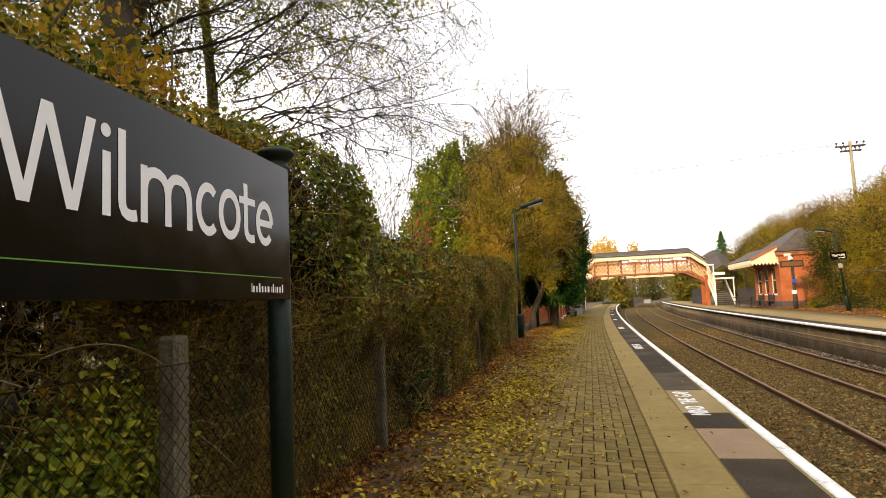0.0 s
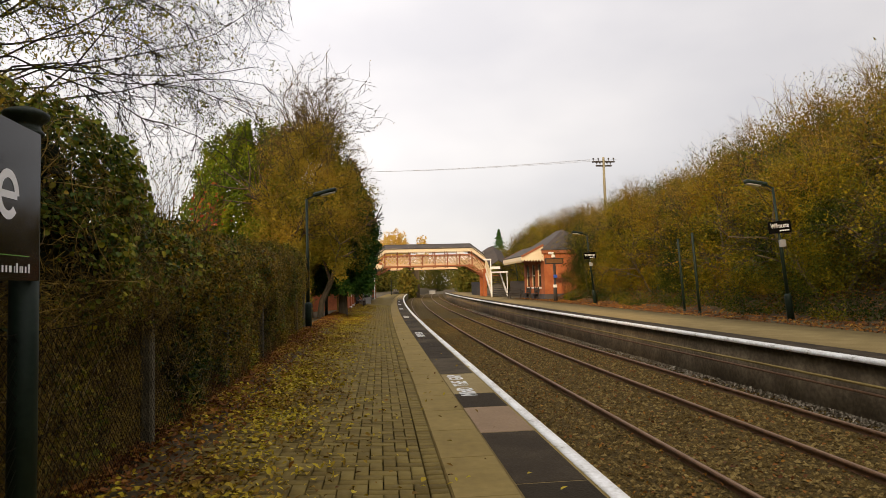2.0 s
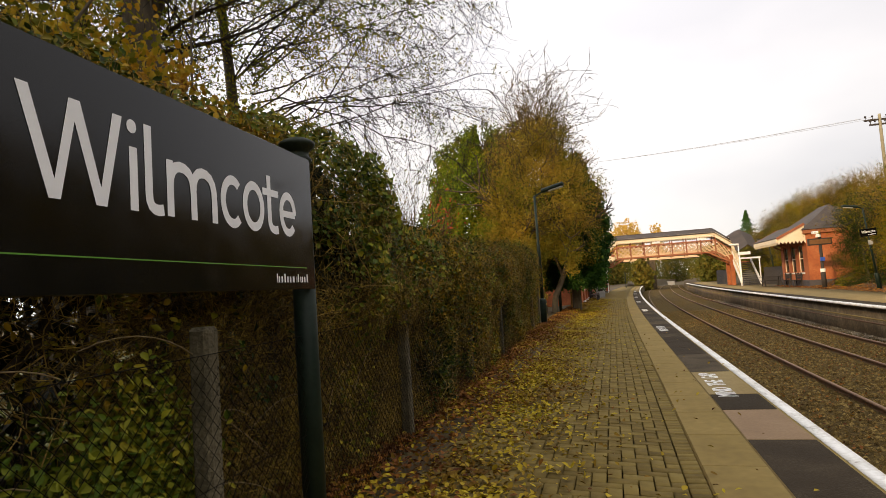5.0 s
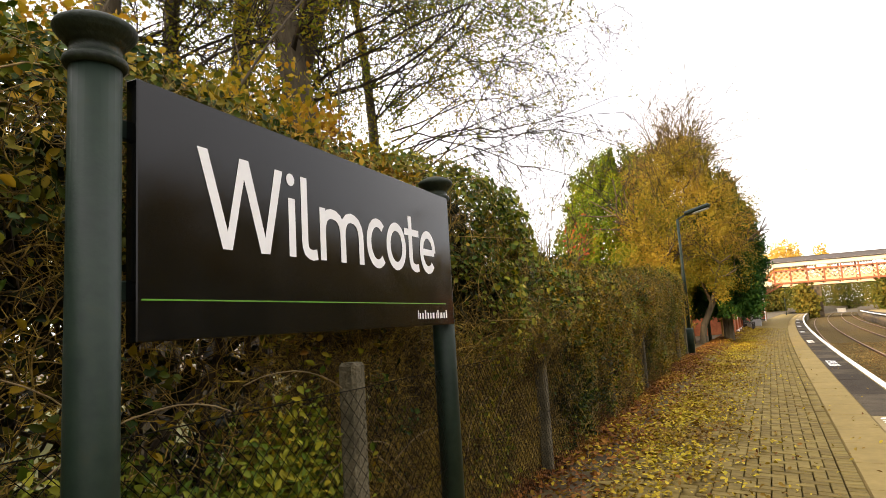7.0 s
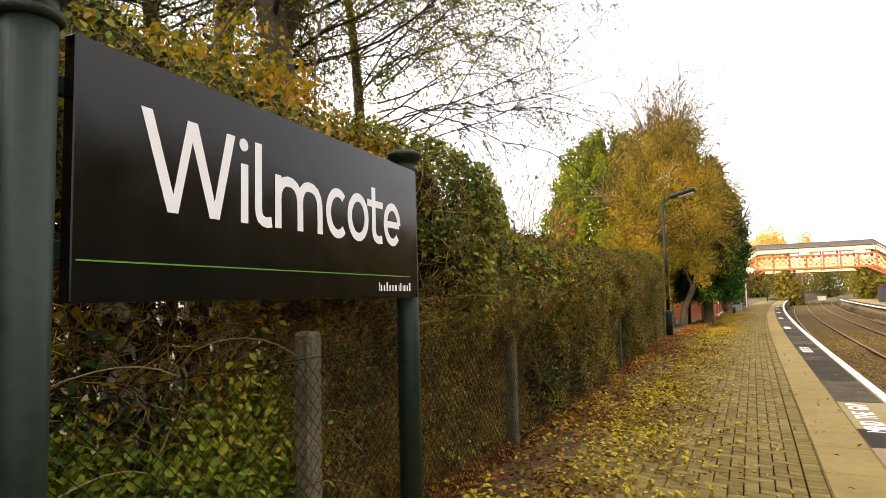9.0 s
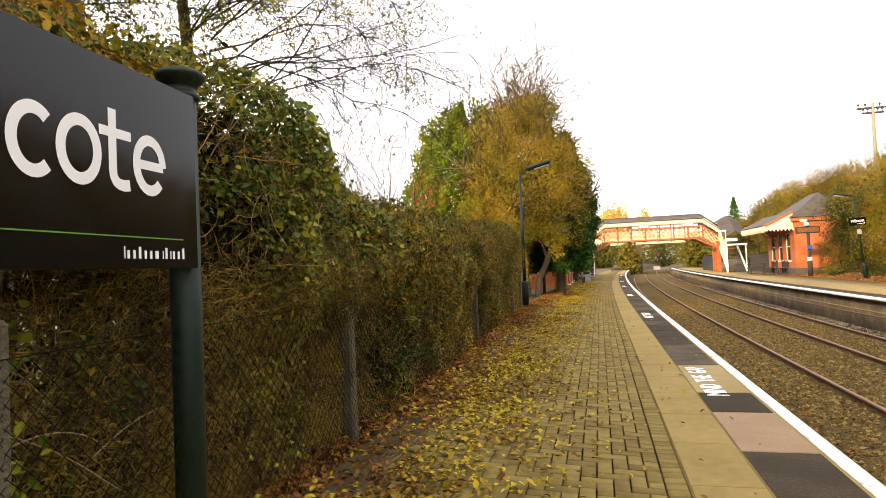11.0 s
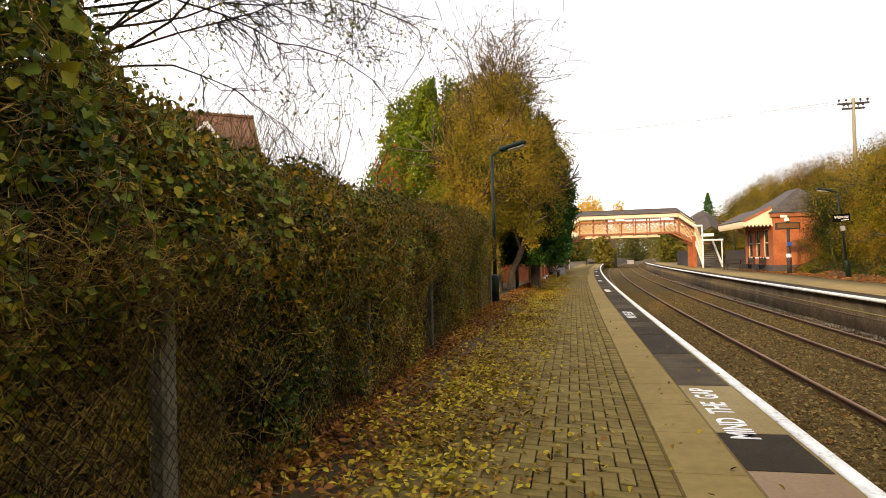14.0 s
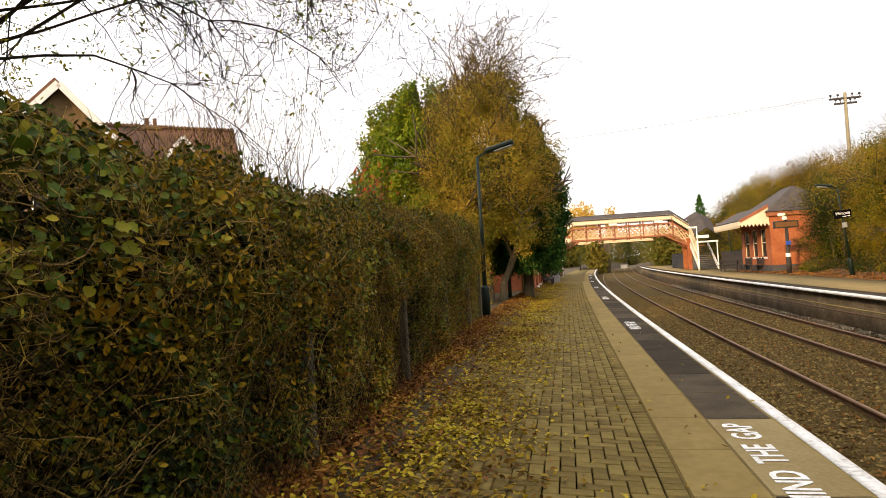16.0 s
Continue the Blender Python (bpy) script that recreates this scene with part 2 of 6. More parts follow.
POLE_WOOD = mat("pole_wood", [(0.20, 0.18, 0.12), (0.32, 0.29, 0.20)], 3.0, 0.9, 0.3, stretch=(1, 1, 0.2))
GREY_METAL = mat("grey_metal", [(0.25, 0.25, 0.25), (0.36, 0.36, 0.35)], 4.0, 0.5, 0.05, metal=0.3)
LENS = mat("lamp_diffuser", [(0.35, 0.35, 0.33), (0.42, 0.42, 0.4)], 4.0, 0.35, 0.0)
GLASS_DARK = mat("window_glass", [(0.02, 0.022, 0.025), (0.03, 0.032, 0.036)], 1.0, 0.12, 0.0, spec=0.6)
ROOF_TILE = mat("clay_roof_tile", [(0.09, 0.042, 0.024), (0.14, 0.066, 0.04), (0.19, 0.1, 0.06)], 2.0, 0.85, 0.4, vary="island")
HOUSE_BRICK = mat("house_brick", [(0.10, 0.065, 0.03), (0.16, 0.10, 0.045), (0.21, 0.135, 0.065)], 1.5, 0.9, 0.3, fine=12)
LED = bpy.data.materials.new("orange_led")
LED.use_nodes = True
LED.node_tree.nodes["Principled BSDF"].inputs["Base Color"].default_value = (0.3, 0.05, 0.01, 1)
LED.node_tree.nodes["Principled BSDF"].inputs["Emission Color"].default_value = (1.0, 0.16, 0.02, 1)
LED.node_tree.nodes["Principled BSDF"].inputs["Emission Strength"].default_value = 1.6

HEDGE_LEAF = leaf_mat("hedge_leaf", [(0.006, 0.012, 0.001), (0.026, 0.038, 0.002), (0.12, 0.10, 0.006), (0.32, 0.19, 0.010), (0.15, 0.062, 0.007)], 0.06, 0.9)
# darker hedge leaf: the shade inside the hedge is put into this colour
HEDGE_SHADE = leaf_mat("hedge_shade_leaf", [(0.006, 0.009, 0.002), (0.016, 0.020, 0.003), (0.05, 0.035, 0.006)], 0.0, 0.9)
IVY_LEAF = leaf_mat("ivy_leaf", [(0.010, 0.028, 0.003), (0.04, 0.070, 0.006), (0.13, 0.14, 0.010), (0.34, 0.27, 0.018)], 0.10, 0.8, 0.45)
ASH_LEAF = leaf_mat("ash_leaf", [(0.09, 0.13, 0.012), (0.17, 0.20, 0.016), (0.34, 0.28, 0.02), (0.44, 0.28, 0.02)], 0.45, 0.5)
AMBER_LEAF = leaf_mat("amber_leaf", [(0.10, 0.115, 0.014), (0.21, 0.185, 0.022), (0.37, 0.27, 0.032), (0.30, 0.18, 0.026)], 0.3, 0.6, each=0.35)
MAPLE_LEAF = leaf_mat("field_maple_leaf", [(0.05, 0.06, 0.006), (0.14, 0.13, 0.010), (0.36, 0.25, 0.016), (0.42, 0.22, 0.016), (0.16, 0.07, 0.010)], 0.4, 1.2)
CONIFER_LEAF = leaf_mat("conifer_spray", [(0.015, 0.053, 0.011), (0.030, 0.090, 0.015), (0.075, 0.150, 0.021)], 0.12, 0.6)
LIME_LEAF = leaf_mat("lime_conifer_spray", [(0.06, 0.115, 0.009), (0.14, 0.20, 0.012), (0.30, 0.30, 0.018)], 0.25, 0.5)
SHRUB_LEAF = leaf_mat("shrub_leaf", [(0.030, 0.064, 0.006), (0.082, 0.124, 0.010), (0.19, 0.20, 0.015), (0.36, 0.285, 0.022)], 0.15, 0.9, 0.5)
BANK_LEAF = leaf_mat("bank_leaf", [(0.020, 0.036, 0.004), (0.055, 0.070, 0.006), (0.16, 0.14, 0.008), (0.26, 0.19, 0.010), (0.20, 0.105, 0.012), (0.09, 0.085, 0.006)], 0.22, 0.45, plant=0.6, each=0.28)
FAR_LEAF = leaf_mat("far_leaf", [(0.04, 0.06, 0.010), (0.09, 0.10, 0.015), (0.15, 0.13, 0.022), (0.22, 0.16, 0.028)], 0.3, 0.12)
YELLOW_LEAF = leaf_mat("yellow_leaf", [(0.5, 0.30, 0.05), (0.62, 0.42, 0.09), (0.66, 0.47, 0.12)], 0.4, 0.3)
RED_LEAF = leaf_mat("red_leaf", [(0.3, 0.04, 0.02), (0.42, 0.08, 0.03), (0.4, 0.18, 0.04)], 0.4, 0.8)
LITTER = leaf_mat("fallen_leaf", [(0.112, 0.056, 0.010), (0.188, 0.106, 0.013), (0.300, 0.206, 0.018), (0.450, 0.338, 0.025), (0.338, 0.288, 0.025)], 0.1, 1.2, 0.7)
LITTER_BROWN = leaf_mat("fallen_leaf_brown", [(0.081, 0.030, 0.011), (0.149, 0.057, 0.016), (0.230, 0.092, 0.018), (0.368, 0.196, 0.029)], 0.1, 1.2, 0.7)


# ---------------------------------------------------------------- mesh helpers
def part(name, bm, material, parent=None, label="", smooth=False):
    me = bpy.data.meshes.new(name)
    bm.to_mesh(me)
    bm.free()
    if material:
        me.materials.append(material)
    if smooth:
        for p in me.polygons:
            p.use_smooth = True
    ob = new(name, me)
    ob.parent = parent
    if label:
        tagged(ob, label)
    return ob


def from_arrays(name, verts, faces, material, parent=None):
    """A mesh from numpy arrays: verts (n, 3), faces (m, k)."""
    me = bpy.data.meshes.new(name)
    k = faces.shape[1]
    me.vertices.add(len(verts))
    me.vertices.foreach_set("co", np.ascontiguousarray(verts, dtype=np.float32).ravel())
    me.loops.add(faces.size)
    me.loops.foreach_set("vertex_index", np.ascontiguousarray(faces, dtype=np.int32).ravel())
    me.polygons.add(len(faces))
    me.polygons.foreach_set("loop_start", np.arange(0, faces.size, k, dtype=np.int32))
    me.update(calc_edges=True)
    me.materials.append(material)
    ob = new(name, me)
    ob.parent = parent
    return ob


def empty(name, at, label, category, group="", kind=""):
    ob = new(name)
    ob.location = at
    ob.empty_display_size = 0.2
    return tagged(ob, label, category, group, kind)


def box(bm, x0, y0, z0, x1, y1, z1, bevel=0.0):
    r = bmesh.ops.create_cube(bm, size=1.0, matrix=M4.LocRotScale(((x0 + x1) / 2, (y0 + y1) / 2, (z0 + z1) / 2), None, (abs(x1 - x0), abs(y1 - y0), abs(z1 - z0))))
    if bevel:
        es = list({e for v in r["verts"] for e in v.link_edges})
        bmesh.ops.bevel(bm, geom=es, offset=bevel, segments=1, affect="EDGES")
    return bm


def boxes(*rows, bevel=0.0):
    bm = bmesh.new()
    for r in rows:
        box(bm, *r, bevel=bevel)
    return bm


def beam(bm, a, b, w, h):
    """A rectangular bar from a to b, w wide and h deep."""
    a, b = Vector(a), Vector(b)
    d = b - a
    q = d.to_track_quat("Y", "Z")
    bmesh.ops.create_cube(bm, size=1.0, matrix=M4.LocRotScale((a + b) / 2, q, (w, d.length, h)))
    return bm


def thicken(bm, t):
    """Give the open faces of bm a thickness."""
    bm.normal_update()
    bmesh.ops.solidify(bm, geom=bm.faces[:], thickness=t)
    return bm


def lathe(bm, prof, at=(0, 0, 0), n=20):
    """A turned form from (radius, height) pairs."""
    rings = []
    for r, z in prof:
        rings.append([bm.verts.new((at[0] + r * math.cos(2 * math.pi * i / n), at[1] + r * math.sin(2 * math.pi * i / n), at[2] + z)) for i in range(n)])
    for a, b in zip(rings, rings[1:]):
        for i in range(n):
            bm.faces.new((a[i], a[(i + 1) % n], b[(i + 1) % n], b[i]))
    bm.faces.new(rings[0][::-1])
    bm.faces.new(rings[-1])
    return bm


def tubes(segs, n=4):
    """Vertices and faces of many tapered bars from rows (p0, p1, r0, r1)."""
    s = np.array([[*a, *b, c, d] for a, b, c, d in segs], dtype=float)
    p0, p1, r0, r1 = s[:, 0:3], s[:, 3:6], s[:, 6], s[:, 7]
    d = p1 - p0
    d /= np.linalg.norm(d, axis=1, keepdims=True) + 1e-9
    up = np.where(np.abs(d[:, 2:3]) > 0.9, np.array([[1.0, 0, 0]]), np.array([[0, 0, 1.0]]))
    u = np.cross(d, up)
    u /= np.linalg.norm(u, axis=1, keepdims=True) + 1e-9
    v = np.cross(d, u)
    ang = np.arange(n) * 2 * np.pi / n
    ring = u[:, None, :] * np.cos(ang)[None, :, None] + v[:, None, :] * np.sin(ang)[None, :, None]
    a = p0[:, None, :] + ring * r0[:, None, None]
    b = p1[:, None, :] + ring * r1[:, None, None]
    verts = np.concatenate([a, b], axis=1).reshape(-1, 3)
    i = np.arange(n)
    f = np.stack([i, (i + 1) % n, (i + 1) % n + n, i + n], axis=1)
    faces = (f[None] + (np.arange(len(segs)) * 2 * n)[:, None, None]).reshape(-1, 4)
    return verts, faces


OVAL = [(-0.5, 0.0), (-0.30, 0.34), (0.02, 0.5), (0.28, 0.30), (0.5, 0.0), (0.28, -0.30), (0.02, -0.5), (-0.30, -0.34)]
LOBED = [(-0.5, 0.05), (-0.42, 0.26), (-0.26, 0.40), (-0.13, 0.29), (0.05, 0.46), (0.16, 0.27), (0.34, 0.2), (0.5, 0.0), (0.34, -0.2), (0.16, -0.27), (0.05, -0.46), (-0.13, -0.29), (-0.26, -0.40), (-0.42, -0.26), (-0.5, -0.05)]


def leaves(pts, size, rng, wide=0.55, normal=None, spread=1.0, fold=0.18, outline=None):
    """Folded leaves at pts: vertices and triangles. normal: the way that they tend to face. outline: points round the blade, or a lozenge."""
    n = len(pts)
    d = rng.normal(size=(n, 3))
    if normal is not None:
        nn = np.broadcast_to(normal, (n, 3)) + d * spread
    else:
        nn = d
    nn = nn / (np.linalg.norm(nn, axis=1, keepdims=True) + 1e-9)
    t = np.cross(nn, rng.normal(size=(n, 3)))
    t /= np.linalg.norm(t, axis=1, keepdims=True) + 1e-9
    s = np.cross(nn, t)
    L = (size * rng.uniform(0.6, 1.35, n))[:, None]
    W = L * wide * rng.uniform(0.75, 1.2, (n, 1))
    if outline is not None:
        o = np.array(outline)
        k = len(o)
        curl = rng.uniform(-0.12, 0.22, (n, 1))
        rim = [pts + t * L * a + s * W * b + nn * L * (fold * abs(b) * 1.6 - curl * a * a * 2) for a, b in o]
        verts = np.stack([pts] + rim, axis=1).reshape(-1, 3)
        fan = np.array([(0, i + 1, (i + 1) % k + 1) for i in range(k)])
        return verts, (fan[None] + (np.arange(n) * (k + 1))[:, None, None]).reshape(-1, 3)
    base, tip = pts - t * L / 2, pts + t * L / 2
    lo = pts + s * W / 2 + nn * L * fold - t * L * 0.08
    hi = pts - s * W / 2 + nn * L * fold - t * L * 0.08
    verts = np.stack([base, lo, tip, hi], axis=1).reshape(-1, 3)
    k = np.arange(n)[:, None] * 4
    faces = np.concatenate([k + np.array([[0, 1, 2]]), k + np.array([[0, 2, 3]])], axis=1).reshape(-1, 3)
    return verts, faces


def foliage(name, pts, size, material, parent, seed, **kw):
    v, f = leaves(np.asarray(pts, dtype=float), size, np.random.RandomState(seed), **kw)
    return tagged(from_arrays(name, v, f, material, parent), kind="stuff")


def grow(rng, p, d, length, r, depth, segs, tips, kids=3, wander=0.25, lift=0.05, taper=0.72, spread=0.75, steps=4, ratio=0.68):
    """A branch with its side branches; adds bars to segs and twig ends to tips."""
    p, d = np.array(p, float), np.array(d, float)
    d /= np.linalg.norm(d)
    step = length / steps
    r1 = r
    for i in range(steps):
        d = d + rng.normal(size=3) * wander * 0.5 + np.array([0, 0, lift])
        d /= np.linalg.norm(d)
        q = p + d * step
        r2 = r * (1 - (1 - taper) * (i + 1) / steps)
        segs.append((p, q, r1, r2))
        if depth > 0 and i >= (1 if steps > 2 else 0):
            for _ in range(kids if i == steps - 1 else max(1, kids - 1)):
                side = rng.normal(size=3)
                side -= d * side.dot(d)
                side /= np.linalg.norm(side) + 1e-9
                dd = d * (1 - spread * 0.5) + side * spread
                grow(rng, q, dd, length * ratio * rng.uniform(0.7, 1.15), max(r2 * 0.6, 0.0025), depth - 1, segs, tips, kids, wander, lift, taper, spread, max(2, steps - 1), ratio)
        if depth == 0:
            tips.append(q)
        p, r1 = q, r2
    return segs, tips


def shell_points(rng, n, c, r, noise_amp=0.25, inner=0.5, flat=0.0):
    """Points in a lumpy ellipsoid, crowded towards its outside."""
    d = rng.normal(size=(n, 3))
    d /= np.linalg.norm(d, axis=1, keepdims=True)
    lump = 1 + noise_amp * (np.sin(d[:, 0] * 5 + c[1]) * np.sin(d[:, 1] * 6 + c[0]) * np.sin(d[:, 2] * 5 + 1) + 0.5 * np.sin(d[:, 0] * 11) * np.sin(d[:, 2] * 13 + 2))
    rad = (inner + (1 - inner) * rng.uniform(0, 1, n) ** 0.5) * lump
    return np.array(c) + d * rad[:, None] * np.array(r)


def bend(y):
    """How far the line has curved to +x at y."""
    return 0.00042 * max(0.0, y - 15.0) ** 2


def ribbon(name, prof, y0, y1, step, material, parent=None, off=bend, close=True):
    """A strip of constant section prof [(x, z), ...] along the curving line."""
    ys = np.arange(y0, y1 + step / 2, step)
    verts, faces = [], []
    k = len(prof)
    for y in ys:
        o = off(y)
        verts += [(x + o, y, z) for x, z in prof]
    for j in range(len(ys) - 1):
        for i in range(k if close else k - 1):
            a, b = j * k + i, j * k + (i + 1) % k
            faces.append((a, b, b + k, a + k))
    return from_arrays(name, np.array(verts), np.array(faces), material, parent)


def text_mesh(body, width, height, extrude=0.002, bold=0.0):
    """Flat letters in the built-in font, fitted into width x height, lower left corner at the origin."""
    cu = bpy.data.curves.new("letters", "FONT")
    cu.body, cu.extrude, cu.offset, cu.resolution_u = body, extrude, bold, 3
    ob = bpy.data.objects.new("letters", cu)
    scene.collection.objects.link(ob)
    bpy.context.view_layer.update()
    me = bpy.data.meshes.new_from_object(ob.evaluated_get(bpy.context.evaluated_depsgraph_get()))
    bpy.data.objects.remove(ob)
    co = np.array([v.co for v in me.vertices])
    lo, hi = co.min(0), co.max(0)
    for v in me.vertices:
        v.co.x = (v.co.x - lo[0]) / (hi[0] - lo[0]) * width
        v.co.y = (v.co.y - lo[1]) / (hi[1] - lo[1]) * height
    return me


# ---------------------------------------------------------------- large structure
def rise(x):
    """The near platform climbs gently from its slabs to the fence."""
    return 0.055 * max(0.0, 0.79 - x)


def sheet(name, cross, ys, material, off=bend):
    verts = np.array([(x + (off(y) if -10 < x < 60 else 0), y, z) for y in ys for x, z in cross])
    k = len(cross)
    faces = np.array([(j * k + i, j * k + i + 1, (j + 1) * k + i + 1, (j + 1) * k + i) for j in range(len(ys) - 1) for i in range(k - 1)])
    return from_arrays(name, verts, faces, material)


ys_ground = [-80, -40, -20, -10] + list(range(0, 120, 5)) + [130, 150, 180, 220, 300, 420, 600, 900]
ground = sheet("ground", [(-500, 1.0), (-60, 0.5), (-12, -0.05), (-3, 0.15), (-1.95, 0.2), (-1.42, 0.19), (-1.12, 0.125), (-1.0, 0.07), (-0.98, -0.12), (1.58, -0.12), (1.6, -1.15), (8.3, -1.15), (8.32, -0.12), (11.3, -0.12), (11.35, 0.0),
                          (12.8, 0.05), (13.6, 0.35), (16, 1.4), (20, 2.6), (35, 4), (58, 5), (500, 7)], ys_ground, GROUND)
tagged(ground, "earth and leaf-strewn railway banks either side of the track", "ground", kind="structure")

ballast_bed = ribbon("track_bed", [(1.62, -1.14), (1.9, -1.02), (2.3, -0.99), (4.4, -0.985), (4.9, -1.02), (5.4, -0.985), (7.5, -0.985), (7.9, -1.02), (8.25, -1.14)], -12, 150, 3, BALLAST_BED, close=False)
tagged(ballast_bed, "brown stone ballast under the two tracks", "track bed", kind="structure")

# platforms: body, coping and surface bands
platform_near = tagged(ribbon("platform_near", [(-1.75, 0.03), (0.79, -0.11), (1.70, -0.11), (1.70, -1.2), (-1.75, -1.2)], -12, 96, 3, JOINT), "low platform with a paved brick surface", "platform", kind="structure")
platform_far = tagged(ribbon("platform_far", [(8.2, -0.1), (11.4, -0.1), (11.4, -1.2), (8.2, -1.2)], -12, 100, 3, WALL_STONE_I), "low platform with a dark stained brick face", "platform", kind="structure")
tagged(ribbon("coping_near", [(1.30, -0.10), (1.30, -0.006), (1.88, -0.006), (1.895, -0.02), (1.895, -0.10)], -12, 96, 3, SLAB, platform_near))
tagged(ribbon("white_line", [(1.755, -0.008), (1.755, 0.0), (1.868, 0.0), (1.868, -0.008)], -12, 96, 1.5, WHITE_LINE, platform_near))
ribbon("coping_far", [(7.99, -0.10), (7.99, -0.02), (8.0, -0.006), (8.75, -0.006), (8.75, -0.10)], -12, 100, 3, TARMAC, platform_far)
ribbon("white_line", [(8.002, -0.02), (8.002, 0.0), (8.15, 0.0), (8.15, -0.02)], -12, 100, 1.5, WHITE_LINE, platform_far)
ribbon("white_line_edge", [(7.985, -0.075), (7.985, -0.004), (7.998, -0.004), (7.998, -0.075)], -12, 100, 1.5, WHITE_LINE, platform_far)
ribbon("gravel_surface", [(8.75, -0.11), (8.75, -0.004), (11.45, 0.01), (11.45, -0.11)], -12, 100, 3, PANEL, platform_far)

# rails
for k, x in enumerate((2.70, 4.135, 5.85, 7.285)):
    rail = ribbon("rail", [(x - 0.07, -1.03), (x - 0.07, -1.02), (x - 0.01, -1.0), (x - 0.01, -0.925), (x - 0.036, -0.915), (x - 0.036, -0.884), (x - 0.026, -0.88), (x + 0.026, -0.88),
                           (x + 0.036, -0.884), (x + 0.036, -0.915), (x + 0.01, -0.925), (x + 0.01, -1.0), (x + 0.07, -1.02), (x + 0.07, -1.03)], -12, 150, 2, RAIL)
    tagged(rail, "long rusty steel running rail on ballast", "rail", "running rails")
    ribbon("rail_head", [(x - 0.022, -0.882), (x - 0.022, -0.877), (x + 0.022, -0.877), (x + 0.022, -0.882)], -12, 150, 2, RAIL_TOP, rail)

# cable troughs along the far platform's face
for z in (-0.40, -0.53):
    cable = tagged(ribbon("cable_pipe", [(7.90, z - 0.02), (7.89, z), (7.90, z + 0.02), (7.925, z + 0.02), (7.935, z), (7.925, z - 0.02)], -12, 92, 3, SLAB if z > -0.5 else RAIL), "thin brown cable pipe fixed along the platform face", "pipe", "cable pipes")

# ---------------------------------------------------------------- the station sign
SIGN_A, SIGN_B = Vector((-1.046, 0.485, 0)), Vector((-1.148, 2.328, 0))
sign_len = (SIGN_B - SIGN_A).length
sign_rot = math.degrees(math.atan2(SIGN_B.y - SIGN_A.y, SIGN_B.x - SIGN_A.x))
S0, S1 = 1.408, 2.058


def band(path, w, closed=False):
    """A flat stroke of width w along a path of (x, y), as outline pieces: quads with mitred joints."""
    n = len(path)
    left, right = [], []
    for i, (x, y) in enumerate(path):
        a = path[(i - 1) % n] if closed or i > 0 else path[i]
        b = path[(i + 1) % n] if closed or i < n - 1 else path[i]
        dx, dy = b[0] - a[0], b[1] - a[1]
        ln = math.hypot(dx, dy)
        nx, ny = -dy / ln * w / 2, dx / ln * w / 2
        left.append((x + nx, y + ny))
        right.append((x - nx, y - ny))
    return [(left[i], left[(i + 1) % n], right[(i + 1) % n], right[i]) for i in range(n if closed else n - 1)]


def arc(cx, cy, rx, ry, a0, a1, n=22):
    return [(cx + rx * math.cos(radians(a0 + (a1 - a0) * i / n)), cy + ry * math.sin(radians(a0 + (a1 - a0) * i / n))) for i in range(n + 1)]


def sign_letters():
    """The strokes of each letter, in parts of the board's length and height (2.184 x 0.732)."""
    w = 0.0405
    arch = [(0.0, 0.40), (0.004, 0.425), (0.016, 0.45), (0.036, 0.467), (0.062, 0.473), (0.092, 0.470), (0.118, 0.458), (0.136, 0.436), (0.145, 0.405), (0.147, 0.36), (0.147, 0.279)]
    tail = [(0.0, 0.345), (0.003, 0.322), (0.013, 0.305), (0.030, 0.296), (0.052, 0.293), (0.080, 0.298)]
    wob = [(0.219, 0.588), (0.263, 0.588), (0.349, 0.335), (0.408, 0.588), (0.453, 0.588), (0.534, 0.335), (0.593, 0.588), (0.637, 0.588), (0.558, 0.277), (0.511, 0.277), (0.430, 0.52), (0.370, 0.277), (0.326, 0.277)]
    yield "W", [[wob]]
    yield "i", [band([(0.688, 0.496), (0.688, 0.279)], w), [arc(0.683, 0.566, 0.0245, 0.0235, 0, 345, 23)]]
    yield "l", [band([(0.766, 0.59), (0.766, 0.42)] + [(0.766 + x, y) for x, y in tail], w)]
    yield "m", [band([(0.887, 0.49), (0.887, 0.279)], w), band([(0.887 + x, y) for x, y in arch], w), band([(1.033 + x, y) for x, y in arch], w)]
    yield "c", [band(arc(1.327, 0.387, 0.078, 0.095, 48, 312), w)]
    yield "o", [band(arc(1.513, 0.389, 0.0805, 0.096, 0, 350, 35), w, True)]
    yield "t", [band([(1.668, 0.557), (1.668, 0.42)] + [(1.668 + x * 1.1, y) for x, y in tail], w), band([(1.602, 0.474), (1.766, 0.474)], 0.034)]
    yield "e", [band(arc(1.873, 0.387, 0.0785, 0.095, 0, 318), w), band([(1.80, 0.386), (1.953, 0.386)], 0.034)]


